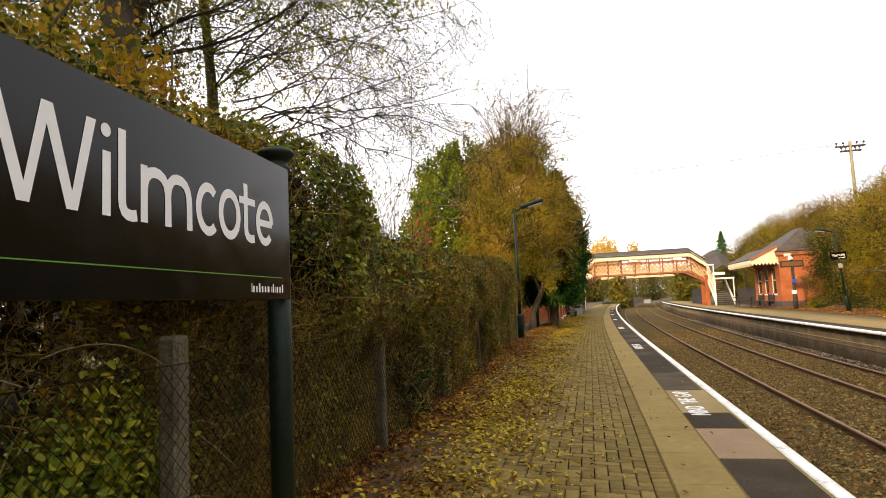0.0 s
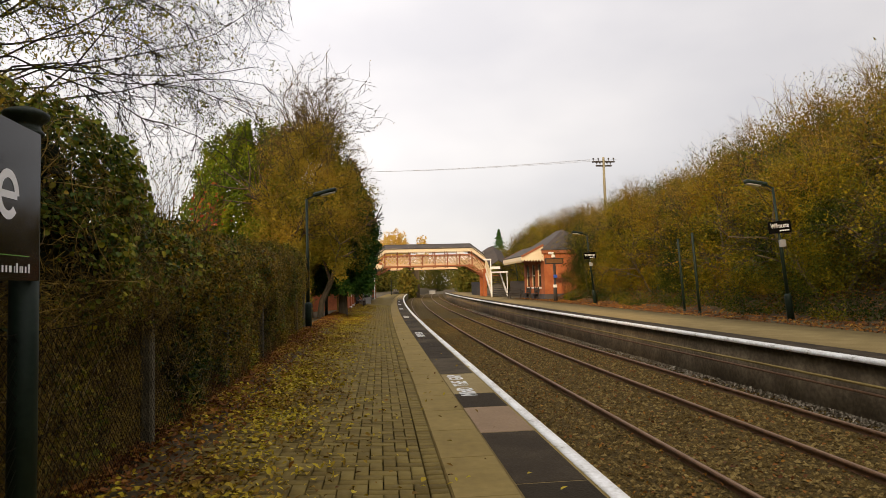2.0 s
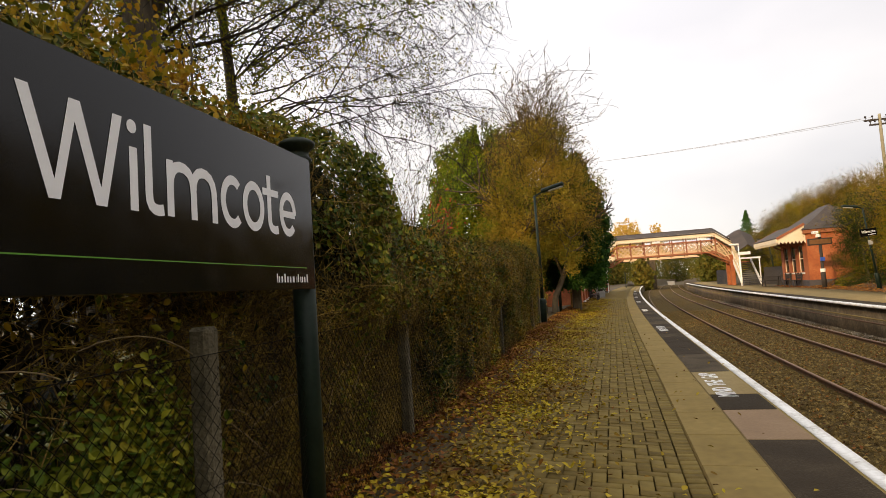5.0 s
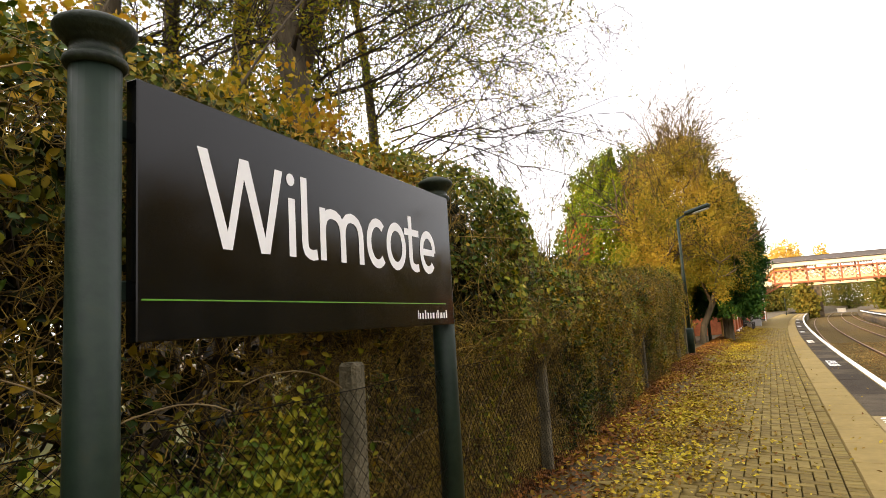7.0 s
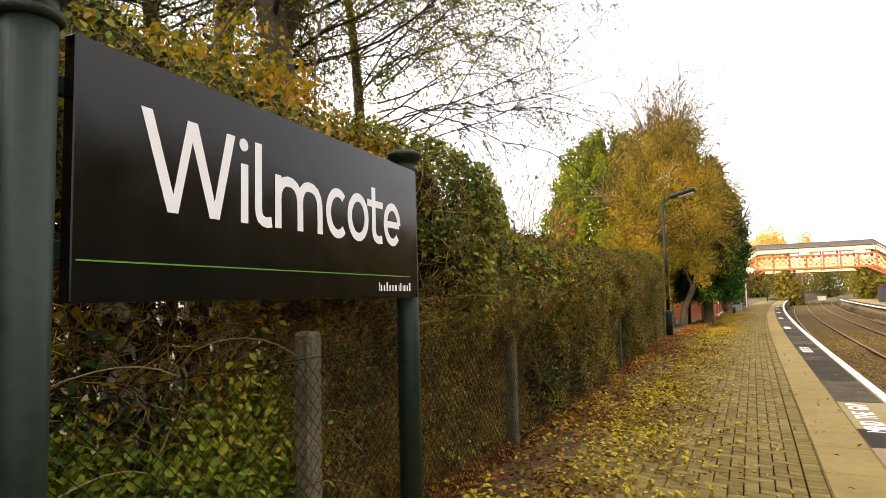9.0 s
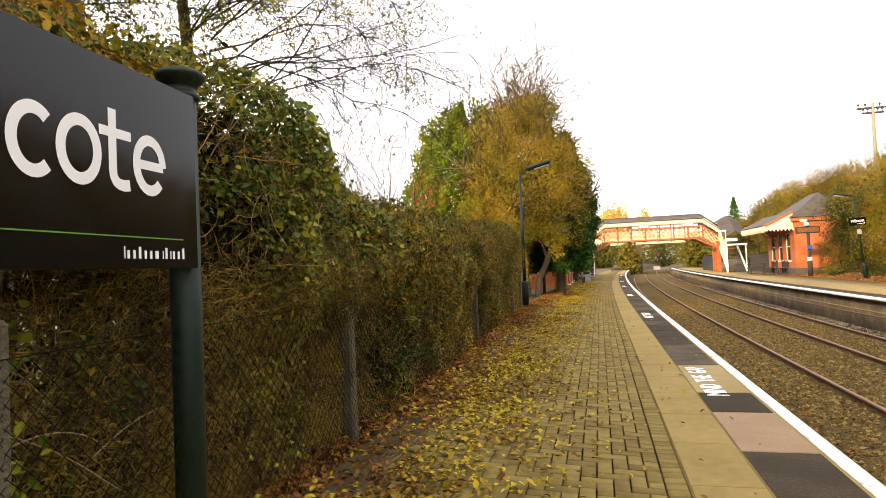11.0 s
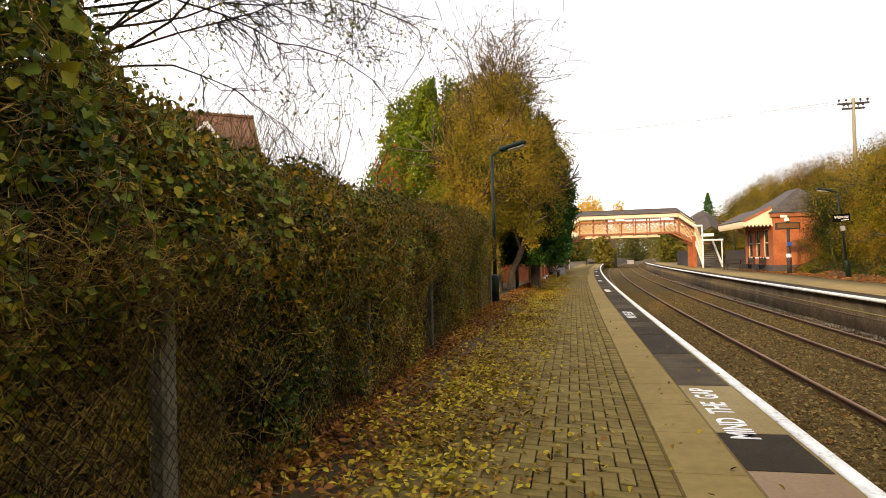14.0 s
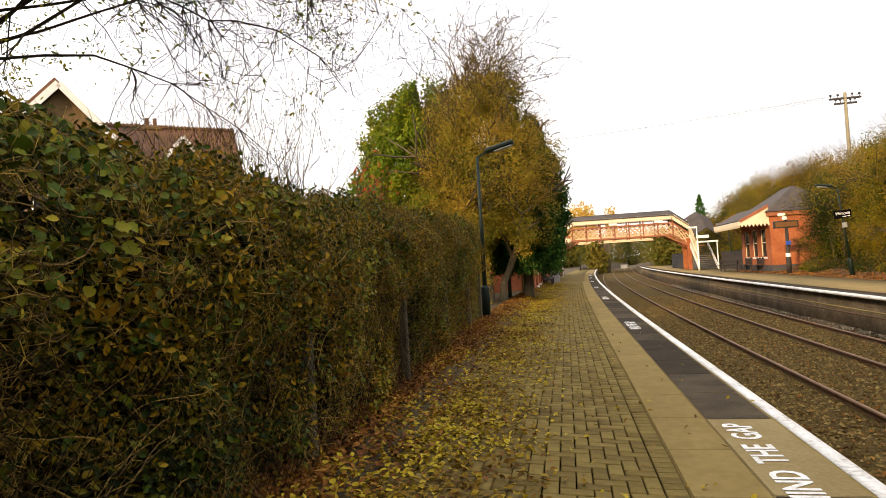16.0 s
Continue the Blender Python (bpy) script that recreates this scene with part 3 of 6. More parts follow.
def station_sign():
    s = empty("station_sign", SIGN_A, "black station name board with white lettering on two dark green posts", "sign")
    s.rotation_euler = (0, 0, radians(sign_rot))
    ku, kv = sign_len / 2.184, (S1 - S0) / 0.732
    # local x along the board, local -y towards the platform
    part("board", boxes((0, -0.02, S0, sign_len, 0.02, S1), bevel=0.003), SIGN_BLACK, s)
    part("green_stripe", boxes((0.012, -0.0218, S0 + 0.112 * kv, 2.075 * ku, -0.0205, S0 + 0.1165 * kv)), SIGN_GREEN, s, "thin green line across the board")
    for ch, strokes in sign_letters():
        bm = bmesh.new()
        for k, pieces in enumerate(strokes):
            y0 = -0.0216 - 0.0003 * k
            grid = {}
            for piece in pieces:
                vs = []
                for u, v in piece:
                    key = (round(u, 5), round(v, 5))
                    if key not in grid:
                        grid[key] = bm.verts.new((u * ku, y0, S0 + v * kv))
                    vs.append(grid[key])
                bm.faces.new(vs)
        bmesh.ops.recalc_face_normals(bm, faces=bm.faces[:])
        part("letter", bm, SIGN_WHITE, s, "white letter " + ch)
    # operator's mark, as plain bars
    x = 1.716 * ku
    for k, bw in enumerate((0.008, 0.021, 0.021, 0.021, 0.021, 0.021, 0.032, 0.009, 0.021, 0.009, 0.021, 0.021, 0.021)):
        part("mark_bar", boxes((x, -0.0222, S0 + 0.036 * kv, x + bw * 0.5, -0.0205, S0 + (0.079 if k in (0, 3, 8, 12) else 0.066) * kv)), SIGN_WHITE, s)
        x += (bw + 0.0045) * 1.06
    c = 0.86
    for at, yy in ((-0.085, 0.015), (sign_len + 0.03, 0.055)):
        p = part("post", lathe(bmesh.new(), [(0.057, 0), (0.057, S1 + 0.02)], (at, yy, 0), 22), POST_GREEN, s, smooth=True)
        prof = [(0.064, -0.006), (0.074, -0.004), (0.081, 0.004), (0.083, 0.013), (0.080, 0.022), (0.072, 0.029), (0.066, 0.031), (0.066, 0.06), (0.074, 0.062), (0.076, 0.07), (0.086, 0.076), (0.097, 0.088), (0.105, 0.099), (0.107, 0.108), (0.104, 0.116), (0.095, 0.122), (0.075, 0.134), (0.052, 0.143), (0.025, 0.149), (0.004, 0.15)]
        part("post_cap", lathe(bmesh.new(), [(r * c, S1 + h * c) for r, h in prof], (at, yy, 0), 32), POST_CAP, p, smooth=True)
    for at in (0.0, sign_len - 0.02):
        for h in (S0 + 0.1, S1 - 0.15):
            part("board_bracket", boxes((at - 0.07 if at < 0.1 else at - 0.03, 0.02, h, at + 0.05, 0.045, h + 0.05), bevel=0.004), POST_GREEN, s)
    return s


station_sign()


# ---------------------------------------------------------------- lamps
def street_lamp(at, height, yaw, label, arm=0.55):
    s = empty("platform_lamp", at, label, "lamp", "platform lamps")
    s.rotation_euler = (0, 0, radians(yaw))
    part("base_section", lathe(bmesh.new(), [(0.10, 0), (0.10, 0.75), (0.085, 0.8), (0.055, 0.82)], n=16), POST_GREEN, s, smooth=True)
    part("column", lathe(bmesh.new(), [(0.052, 0.8), (0.05, height * 0.6), (0.038, height * 0.62), (0.036, height)], n=14), POST_GREEN, s, smooth=True)
    part("arm", beam(bmesh.new(), (0, 0, height - 0.02), (arm * 0.45, 0, height + 0.1), 0.045, 0.045), POST_GREEN, s)
    bm = bmesh.new()
    box(bm, arm * 0.35, -0.11, height + 0.05, arm * 0.35 + 0.68, 0.11, height + 0.17, bevel=0.04)
    bmesh.ops.rotate(bm, verts=bm.verts, cent=(arm * 0.4, 0, height + 0.1), matrix=Matrix.Rotation(radians(-14), 3, "Y"))
    h = part("lamp_head", bm, POST_GREEN, s)
    bm = boxes((arm * 0.35 + 0.2, -0.085, height + 0.025, arm * 0.35 + 0.62, 0.085, height + 0.055), bevel=0.01)
    bmesh.ops.rotate(bm, verts=bm.verts, cent=(arm * 0.4, 0, height + 0.1), matrix=Matrix.Rotation(radians(-14), 3, "Y"))
    part("diffuser", bm, LENS, h, "pale plastic diffuser")
    return s


street_lamp((-1.68, 17.2, 0.12), 3.78, 0, "tall dark green lamp post beside the hedge")


def lamp_sign(lamp, z, size, yaw):
    """A small name board on a lamp column."""
    b = part("name_board", boxes((-size / 2, 0.05, z, size / 2, 0.075, z + size * 0.5), bevel=0.003), SIGN_BLACK, lamp, "small black name board")
    me = text_mesh("Wilmcote", size * 0.8, size * 0.2)
    me.materials.append(SIGN_WHITE)
    t = new("lettering", me)
    t.parent = b
    t.matrix_local = pose(size * 0.4, 0.077, z + size * 0.21, 90, 0, 180)
    b2 = part("operator_mark", boxes(*[(-size * 0.4 + i * size * 0.075, 0.076, z + size * 0.07, -size * 0.35 + i * size * 0.075, 0.078, z + size * 0.12) for i in range(6)]), SIGN_WHITE, b)
    return b


for x, y, h in ((12.42, 16.5, 4.0), (12.62, 33.6, 4.0), (13.6, 57.0, 3.7)):
    lp = street_lamp((x, y, 0), h, 180, "tall dark green lamp post below the bushy bank")
    lp.rotation_euler = (0, radians(5), radians(180))
    if y < 50:
        # the board faces the camera's platform end
        lamp_sign(lp, 2.62, 0.72, 0)
        part("junction_box", boxes((-0.09, 0.045, 2.2, 0.09, 0.13, 2.42), bevel=0.01), GREY_METAL, lp, "pale grey box")


# ---------------------------------------------------------------- fence
fence = empty("chain_link_fence", (0, 0, 0), "chain-link fence on weathered concrete posts, grown through by a hedge", "fence")
FENCE_LINE = [(-1.13, -1.08), (-1.215, 1.57), (-1.355, 4.22), (-1.45, 6.87), (-1.54, 9.52), (-1.62, 12.17), (-1.7, 14.82), (-1.76, 16.8)]
for x, y in FENCE_LINE:
    part("concrete_post", boxes((x - 0.042, y - 0.042, 0.05, x + 0.042, y + 0.042, 1.28), bevel=0.014), CONCRETE, fence)
segs = []
MESH_H, PITCH = 0.98, 0.062
for (xa, ya), (xb, yb) in zip(FENCE_LINE[:5], FENCE_LINE[1:6]):
    a, b = Vector((xa + 0.056, ya, 0.2)), Vector((xb + 0.056, yb, 0.2))
    way, run = (b - a).normalized(), (b - a).length
    for i in range(int((run + MESH_H) / PITCH)):
        s0 = -MESH_H + i * PITCH
        u0, u1 = max(0.0, s0), min(run, s0 + MESH_H)
        if u1 - u0 > 0.02:
            z0, z1 = u0 - s0, u1 - s0
            segs.append((a + way * u0 + Vector((0, 0, z0)), a + way * u1 + Vector((0, 0, z1)), 0.0013, 0.0013))
            segs.append((a + way * u0 + Vector((0, 0, MESH_H - z0)), a + way * u1 + Vector((0, 0, MESH_H - z1)), 0.0013, 0.0013))
    for z in (0.02, 0.5, 0.98):
        segs.append((a + Vector((0, 0, z)), b + Vector((0, 0, z)), 0.002, 0.002))
v, f = tubes(segs, 3)
tagged(from_arrays("wire_mesh", v, f, WIRE, fence), "rusty diamond wire netting", kind="stuff")


# ---------------------------------------------------------------- hedge
HEDGE_TOP = [(-3, 2.45), (2.4, 2.45), (3.2, 2.62), (3.6, 2.5), (4.0, 2.24), (4.5, 2.06), (5.2, 1.98), (8, 2.04), (12, 2.22), (16.4, 2.5), (16.9, 2.1)]


def hedge_face(y, z):
    """Where the hedge meets the path: behind the fence at the foot, hanging over it from the middle up."""
    over = np.clip((z - 1.0) / 0.4, 0, 1) * np.clip((y - 2.7) / 0.5, 0, 1)
    top = np.interp(y, [r[0] for r in HEDGE_TOP], [r[1] for r in HEDGE_TOP])
    back = 0.55 * np.clip((z - (top - 0.45)) / 0.45, 0, 1) ** 2
    lumps = 0.06 * np.sin(y * 1.7 + z * 2.1) + 0.05 * np.sin(y * 4.1 - z * 3.0) + 0.03 * np.sin(y * 9.3 + z * 7.0)
    through = np.clip((y - 4.5) / 0.6, 0, 1) * (1 - over)
    return -1.28 - 0.04 * y + 0.28 * over + 0.17 * through - back + lumps * (0.4 + 0.6 * np.maximum(over, through))


def hedge():
    rng = np.random.RandomState(11)
    h = empty("hedge", (0, 0, 0), "tall overgrown hedge of green and amber leaves behind the fence", "hedge")
    heads = [r[0] for r in HEDGE_TOP], [r[1] for r in HEDGE_TOP]

    def clumps(n, per, spread, on_top=0.0):
        """Leaf places in small sprays over the face or the top, with hollows between; and the spray's own random number."""
        y = -2.6 + 19.4 * rng.uniform(0, 1, n) ** 1.35
        top = np.interp(y, *heads) + 0.09 * np.sin(y * 2.3) * np.sin(y * 0.9 + 1) + 0.05 * np.sin(y * 7.1)
        z = 0.2 + (top - 0.2) * rng.uniform(0, 1, n) ** 0.72
        crown = rng.uniform(0, 1, n) < on_top
        x = hedge_face(y, z) - rng.exponential(0.07, n)
        x = np.where(crown, hedge_face(y, top) + 0.1 - rng.uniform(0, 1.25, n), x)
        z = np.where(crown, top - rng.exponential(0.05, n), z)
        hollow = np.sin(y * 5.3 + 2.1 * np.sin(z * 3.7)) * np.sin(z * 6.1 + 1.7 * np.sin(y * 2.9)) + 0.5 * np.sin(y * 13.7 + z * 5) * np.sin(z * 15.1 - y * 4)
        low = np.clip((1.45 - z) / 0.6, 0, 1)
        keep = hollow > rng.normal(-0.45, 0.25, n) + np.where(y > 4.6, 0.35, 0.8) * low
        # behind the board the stems stand nearly bare
        keep &= ~((y < 3.0) & (z < 1.55) & (rng.uniform(0, 1, n) < 0.84))
        keep |= crown
        c = np.stack([x, y, z], 1)[keep]
        k = rng.poisson(per, len(c)) + 2
        pts = np.repeat(c, k, axis=0)
        own = np.repeat(rng.uniform(0, 1, len(c)), k)
        return pts + rng.normal(0, spread, pts.shape) * np.array([0.7, 1.2, 1.0]), own

    pts, own = clumps(20000, 9, 0.040, 0.22)
    y, z = pts[:, 1], pts[:, 2]
    chance = 0.80 * np.exp(-((y - 3.4) / 0.75) ** 2) + 0.18 + 0.30 * (np.sin(y * 2.2 + 0.6) * np.sin(z * 3 + y) > 0.4)
    ivy = own < chance
    near = y < 7.5
    foliage("near_ivy_leaves", pts[ivy & near], 0.035, IVY_LEAF, h, 26, wide=0.72, outline=OVAL, normal=np.array([0.7, -0.3, 0.5]), spread=0.6)
    foliage("near_leaves", pts[~ivy & near], 0.037, HEDGE_LEAF, h, 27, outline=OVAL, normal=np.array([0.7, -0.2, 0.5]), spread=0.9)
    ivy, pts = ivy[~near], pts[~near]
    foliage("leaves", pts[~ivy], 0.036, HEDGE_LEAF, h, 21, normal=np.array([0.7, -0.2, 0.5]), spread=0.9)
    foliage("ivy_leaves", pts[ivy], 0.041, IVY_LEAF, h, 22, wide=0.66, normal=np.array([0.7, -0.3, 0.5]), spread=0.6)
    # lobed larger leaves lying over the shoulder of the hedge
    k = 1100
    yy = rng.normal(3.9, 0.9, k)
    tt = np.interp(yy, *heads)
    zz = tt - rng.exponential(0.28, k)
    big = np.stack([hedge_face(yy, zz) + 0.03 - rng.uniform(0, 0.5, k) * (zz > tt - 0.15), yy, zz], 1)
    big = big[(yy > 2.9) & (zz > 1.2) & (np.sin(yy * 6) * np.sin(zz * 7) > -0.2)]
    foliage("broad_leaves", big, 0.044, SHRUB_LEAF, h, 25, wide=0.95, outline=LOBED, normal=np.array([0.6, -0.4, 0.6]), spread=0.5)
    # evergreen shrub pushing through the fence below the board
    n = 11000
    yy = rng.uniform(-2.4, 1.75, n)
    zz = 0.2 + np.abs(rng.normal(0, 0.46, n))
    xx = -1.24 - 0.04 * yy - rng.exponential(0.13, n) + 0.05 * np.sin(yy * 7)
    ok = zz < 0.98 + 0.14 * np.sin(yy * 5.3) + 0.1 * np.sin(yy * 11) + 0.10 * np.clip(yy, 0, 1) - 0.5 * np.clip(yy - 1.4, 0, 1) + rng.normal(0, 0.07, n)
    c = np.stack([xx, yy, zz], 1)[ok]
    pts = np.repeat(c, 7, axis=0) + rng.normal(0, 0.045, (len(c) * 7, 3))
    pts = np.concatenate([pts, np.stack([-1.65 - rng.uniform(0, 0.5, 14000), rng.uniform(-2.6, 3.2, 14000), rng.uniform(0.15, 1.0, 14000)], 1)])
    foliage("shrub_leaves", pts, 0.038, SHRUB_LEAF, h, 23, wide=0.52, outline=OVAL, normal=np.array([0.6, -0.3, 0.6]), spread=0.8)
    # inner leaves: darker colour stands in for shade, and they stop light from behind
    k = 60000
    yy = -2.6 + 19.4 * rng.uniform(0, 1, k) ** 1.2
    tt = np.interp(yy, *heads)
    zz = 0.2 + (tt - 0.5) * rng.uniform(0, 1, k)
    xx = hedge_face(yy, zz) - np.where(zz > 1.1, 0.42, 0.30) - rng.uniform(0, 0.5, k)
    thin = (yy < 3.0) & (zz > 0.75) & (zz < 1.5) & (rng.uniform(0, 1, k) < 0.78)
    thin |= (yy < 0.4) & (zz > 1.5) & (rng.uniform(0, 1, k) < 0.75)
    foliage("undergrowth", np.stack([xx, yy, zz], 1)[~thin], 0.10, HEDGE_SHADE, h, 24, wide=0.8)
    # twigs
    segs = []
    for k_ in range(52000):
        yy = -2.6 + 19.6 * rng.uniform() ** 1.25
        t = float(np.interp(yy, *heads))
        zz = 0.2 + (t * 0.98 - 0.2) * rng.uniform() ** 0.75
        if k_ >= 42000:
            yy, zz = rng.uniform(1.3, 4.8), rng.uniform(0.2, 1.45)
        elif math.sin(yy * 3.1 + 1.3 * math.sin(zz * 4)) * math.sin(zz * 4.7 + yy) < rng.uniform(-1.0, 0.5):
            continue
        bx = float(hedge_face(yy, zz))
        out = bx + (0.05 if yy > 2.6 else -0.02)
        q_ = np.array([bx + 0.03 - rng.exponential(0.10), yy, zz])
        d = np.array([rng.normal(0.15, 0.35), rng.normal(0, 0.9), rng.normal(0.05, 0.35)])
        r = rng.uniform(0.0012, 0.0028)
        for _ in range(rng.randint(4, 9)):
            d = d + rng.normal(size=3) * 0.6
            d /= np.linalg.norm(d)
            e = q_ + d * rng.uniform(0.02, 0.055)
            e[0] = min(e[0], out)
            segs.append((q_, e, r, r * 0.85))
            q_, r = e, r * 0.85
    v, f = tubes(segs, 3)
    tagged(from_arrays("twig_work", v, f, TWIG, h), "thin bare brown twigs", kind="stuff")
    # stems
    segs = []
    for _ in range(520):
        yy = rng.uniform(-2.5, 16.8)
        q_ = np.array([-1.55 - 0.04 * yy - rng.uniform(0, 0.8), yy, 0.05])
        d = np.array([rng.normal(0, 0.1), rng.normal(0, 0.25), 1.0])
        r = rng.uniform(0.004, 0.018) if rng.uniform() < 0.86 else rng.uniform(0.025, 0.045)
        for _ in range(7):
            d = d + rng.normal(size=3) * 0.2
            d /= np.linalg.norm(d)
            d[2] = max(d[2], 0.45)
            e = q_ + d * 0.3
            e[0] = min(e[0], -1.5 - 0.04 * yy)
            segs.append((q_, e, r, r * 0.85))
            q_, r = e, r * 0.85
    v, f = tubes(segs, 5)
    tagged(from_arrays("stem_work", v, f, TWIG_DARK, h), "upright woody stems", kind="stuff")
    # long curling shoots woven over the face
    segs = []
    for _ in range(900):
        yy = 0.2 + 11.5 * rng.uniform() ** 1.3
        t = float(np.interp(yy, *heads))
        q_ = np.array([0.0, yy, 0.25 + (t - 0.35) * rng.uniform()])
        q_[0] = hedge_face(q_[1], q_[2]) + (0.01 if yy > 2.6 else -0.05) - rng.exponential(0.03)
        d = np.array([0.0, rng.choice([-1, 1]) * rng.uniform(0.3, 1.0), rng.uniform(-0.7, 0.7)])
        bend = rng.normal(0, 0.16)
        r = rng.uniform(0.0016, 0.0036)
        for _ in range(rng.randint(7, 15)):
            d = d + np.array([rng.normal(0, 0.12), -bend * d[2] + rng.normal(0, 0.12), bend * d[1] + rng.normal(-0.03, 0.12)])
            d /= np.linalg.norm(d)
            e = q_ + d * 0.045
            low_, high_ = float(hedge_face(e[1], e[2])) - 0.14, float(hedge_face(e[1], e[2])) + (0.05 if yy > 2.6 else -0.03)
            e[0] = min(max(e[0], low_), high_)
            segs.append((q_, e, r, r * 0.95))
            q_, r = e, r * 0.95
    v, f = tubes(segs, 4)
    tagged(from_arrays("shoot_work", v, f, SHOOT, h), "curling amber shoots", kind="stuff")
    # long pale arching canes in front of the netting
    for k in range(26):
        yy = rng.uniform(-0.6, 2.3) if k < 17 else rng.uniform(3.0, 7.0)
        q_ = np.array([-1.26 - 0.04 * yy, yy, rng.uniform(0.5, 1.25)])
        d = np.array([0.1, rng.choice([-1, 1]) * rng.uniform(0.5, 1.0), rng.uniform(-0.1, 0.7)])
        segs = []
        for _ in range(9):
            d = d + np.array([rng.normal(0, 0.08), rng.normal(0, 0.08), -0.14])
            d /= np.linalg.norm(d)
            e = q_ + d * 0.07
            e[0] = min(max(e[0], -1.34 - 0.04 * yy), -1.19 - 0.04 * yy)
            segs.append((q_, e, 0.0024, 0.0022))
            q_ = e
        v, f = tubes(segs, 4)
        from_arrays("cane", v, f, CANE, h)
    return h


hedge()


def yellow_shrub():
    rng = np.random.RandomState(37)
    t = empty("field_maple", (-2.9, 0.5, 0.1), "yellowing field maple rising behind the name board", "tree")
    segs = []
    for k in range(7):
        p, d = np.array([rng.normal(0, 0.2), rng.normal(0, 1.4), -0.05]), np.array([rng.normal(0, 0.1), rng.normal(0, 0.1), 1.0])
        r = 0.02
        for _ in range(11):
            d = d + rng.normal(size=3) * 0.1
            d /= np.linalg.norm(d)
            q = p + d * 0.4
            segs.append((p, q, r, r * 0.88))
            p, r = q, r * 0.88
    v, f = tubes(segs, 6)
    tagged(from_arrays("stem_work", v, f, BARK, t), kind="stuff")
    pts = np.concatenate([shell_points(rng, 12000, (0.5, -1.0, 2.1), (0.7, 1.2, 1.5), 0.35, 0.2), shell_points(rng, 13000, (0.4, 1.4, 2.4), (0.6, 1.9, 0.55), 0.35, 0.2)])
    pts = pts[np.sin(pts[:, 1] * 4) * np.sin(pts[:, 2] * 5) > -0.55]
    foliage("crown", pts, 0.042, MAPLE_LEAF, t, 38, wide=0.9, outline=LOBED)
    high = shell_points(rng, 9000, (-0.2, -1.0, 2.7), (0.8, 1.2, 0.8), 0.35, 0.1)
    foliage("top_leaves", high[np.sin(high[:, 1] * 5 + 1) * np.sin(high[:, 2] * 6) > -0.3], 0.045, MAPLE_LEAF, t, 39, wide=0.8)
    return t


yellow_shrub()


# ---------------------------------------------------------------- trees
def tree(name, label, base, stems, leaf, leaf_size, per_tip, seed, bark=BARK, fuzz=0.12, sides=5, group="", category="tree", reach=99.0, **kw):
    """stems: rows of (offset, direction, length, radius, depth)."""
    rng = np.random.RandomState(seed)
    t = empty(name, base, label, category, group)
    segs, tips = [], []
    for off, d, length, r, depth in stems:
        grow(rng, off, d, length, r, depth, segs, tips, **kw)
    segs = [s for s in segs if s[2] > 0.02 or math.hypot(s[1][0], s[1][1]) < reach]
    tips = [q for q in tips if math.hypot(q[0], q[1]) < reach]
    thick = [s for s in segs if s[2] > 0.02]
    thin = [s for s in segs if s[2] <= 0.02]
    # one trunk for each stem: every limb goes to the stem that it grew from
    feet = [np.array(st[0], float) for st in stems]
    owner = {}
    for sg in thick:
        key = tuple(np.round(sg[0], 4))
        own = owner.get(key)
        if own is None:
            own = int(np.argmin([np.linalg.norm(np.array(sg[0])[:2] - q[:2]) for q in feet]))
        owner[tuple(np.round(sg[1], 4))] = own
        owner.setdefault(key, own)
    for k in range(len(stems)):
        mine = [sg for sg in thick if owner[tuple(np.round(sg[0], 4))] == k]
        if mine:
            v, f = tubes(mine, 8)
            from_arrays("trunk", v, f, bark, t)
    if thin:
        v, f = tubes(thin, 3)
        tagged(from_arrays("branch_work", v, f, TWIG_DARK if bark is BARK else TWIG, t), kind="stuff")
    if per_tip:
        tp = np.array(tips)
        pts = np.repeat(tp, int(max(1, math.ceil(per_tip))), axis=0)
        pts = pts + rng.normal(0, fuzz, pts.shape)
        if per_tip < 1:
            pts = pts[rng.uniform(0, 1, len(pts)) < per_tip]
        foliage("crown", pts, leaf_size, leaf, t, seed + 1)
    return t


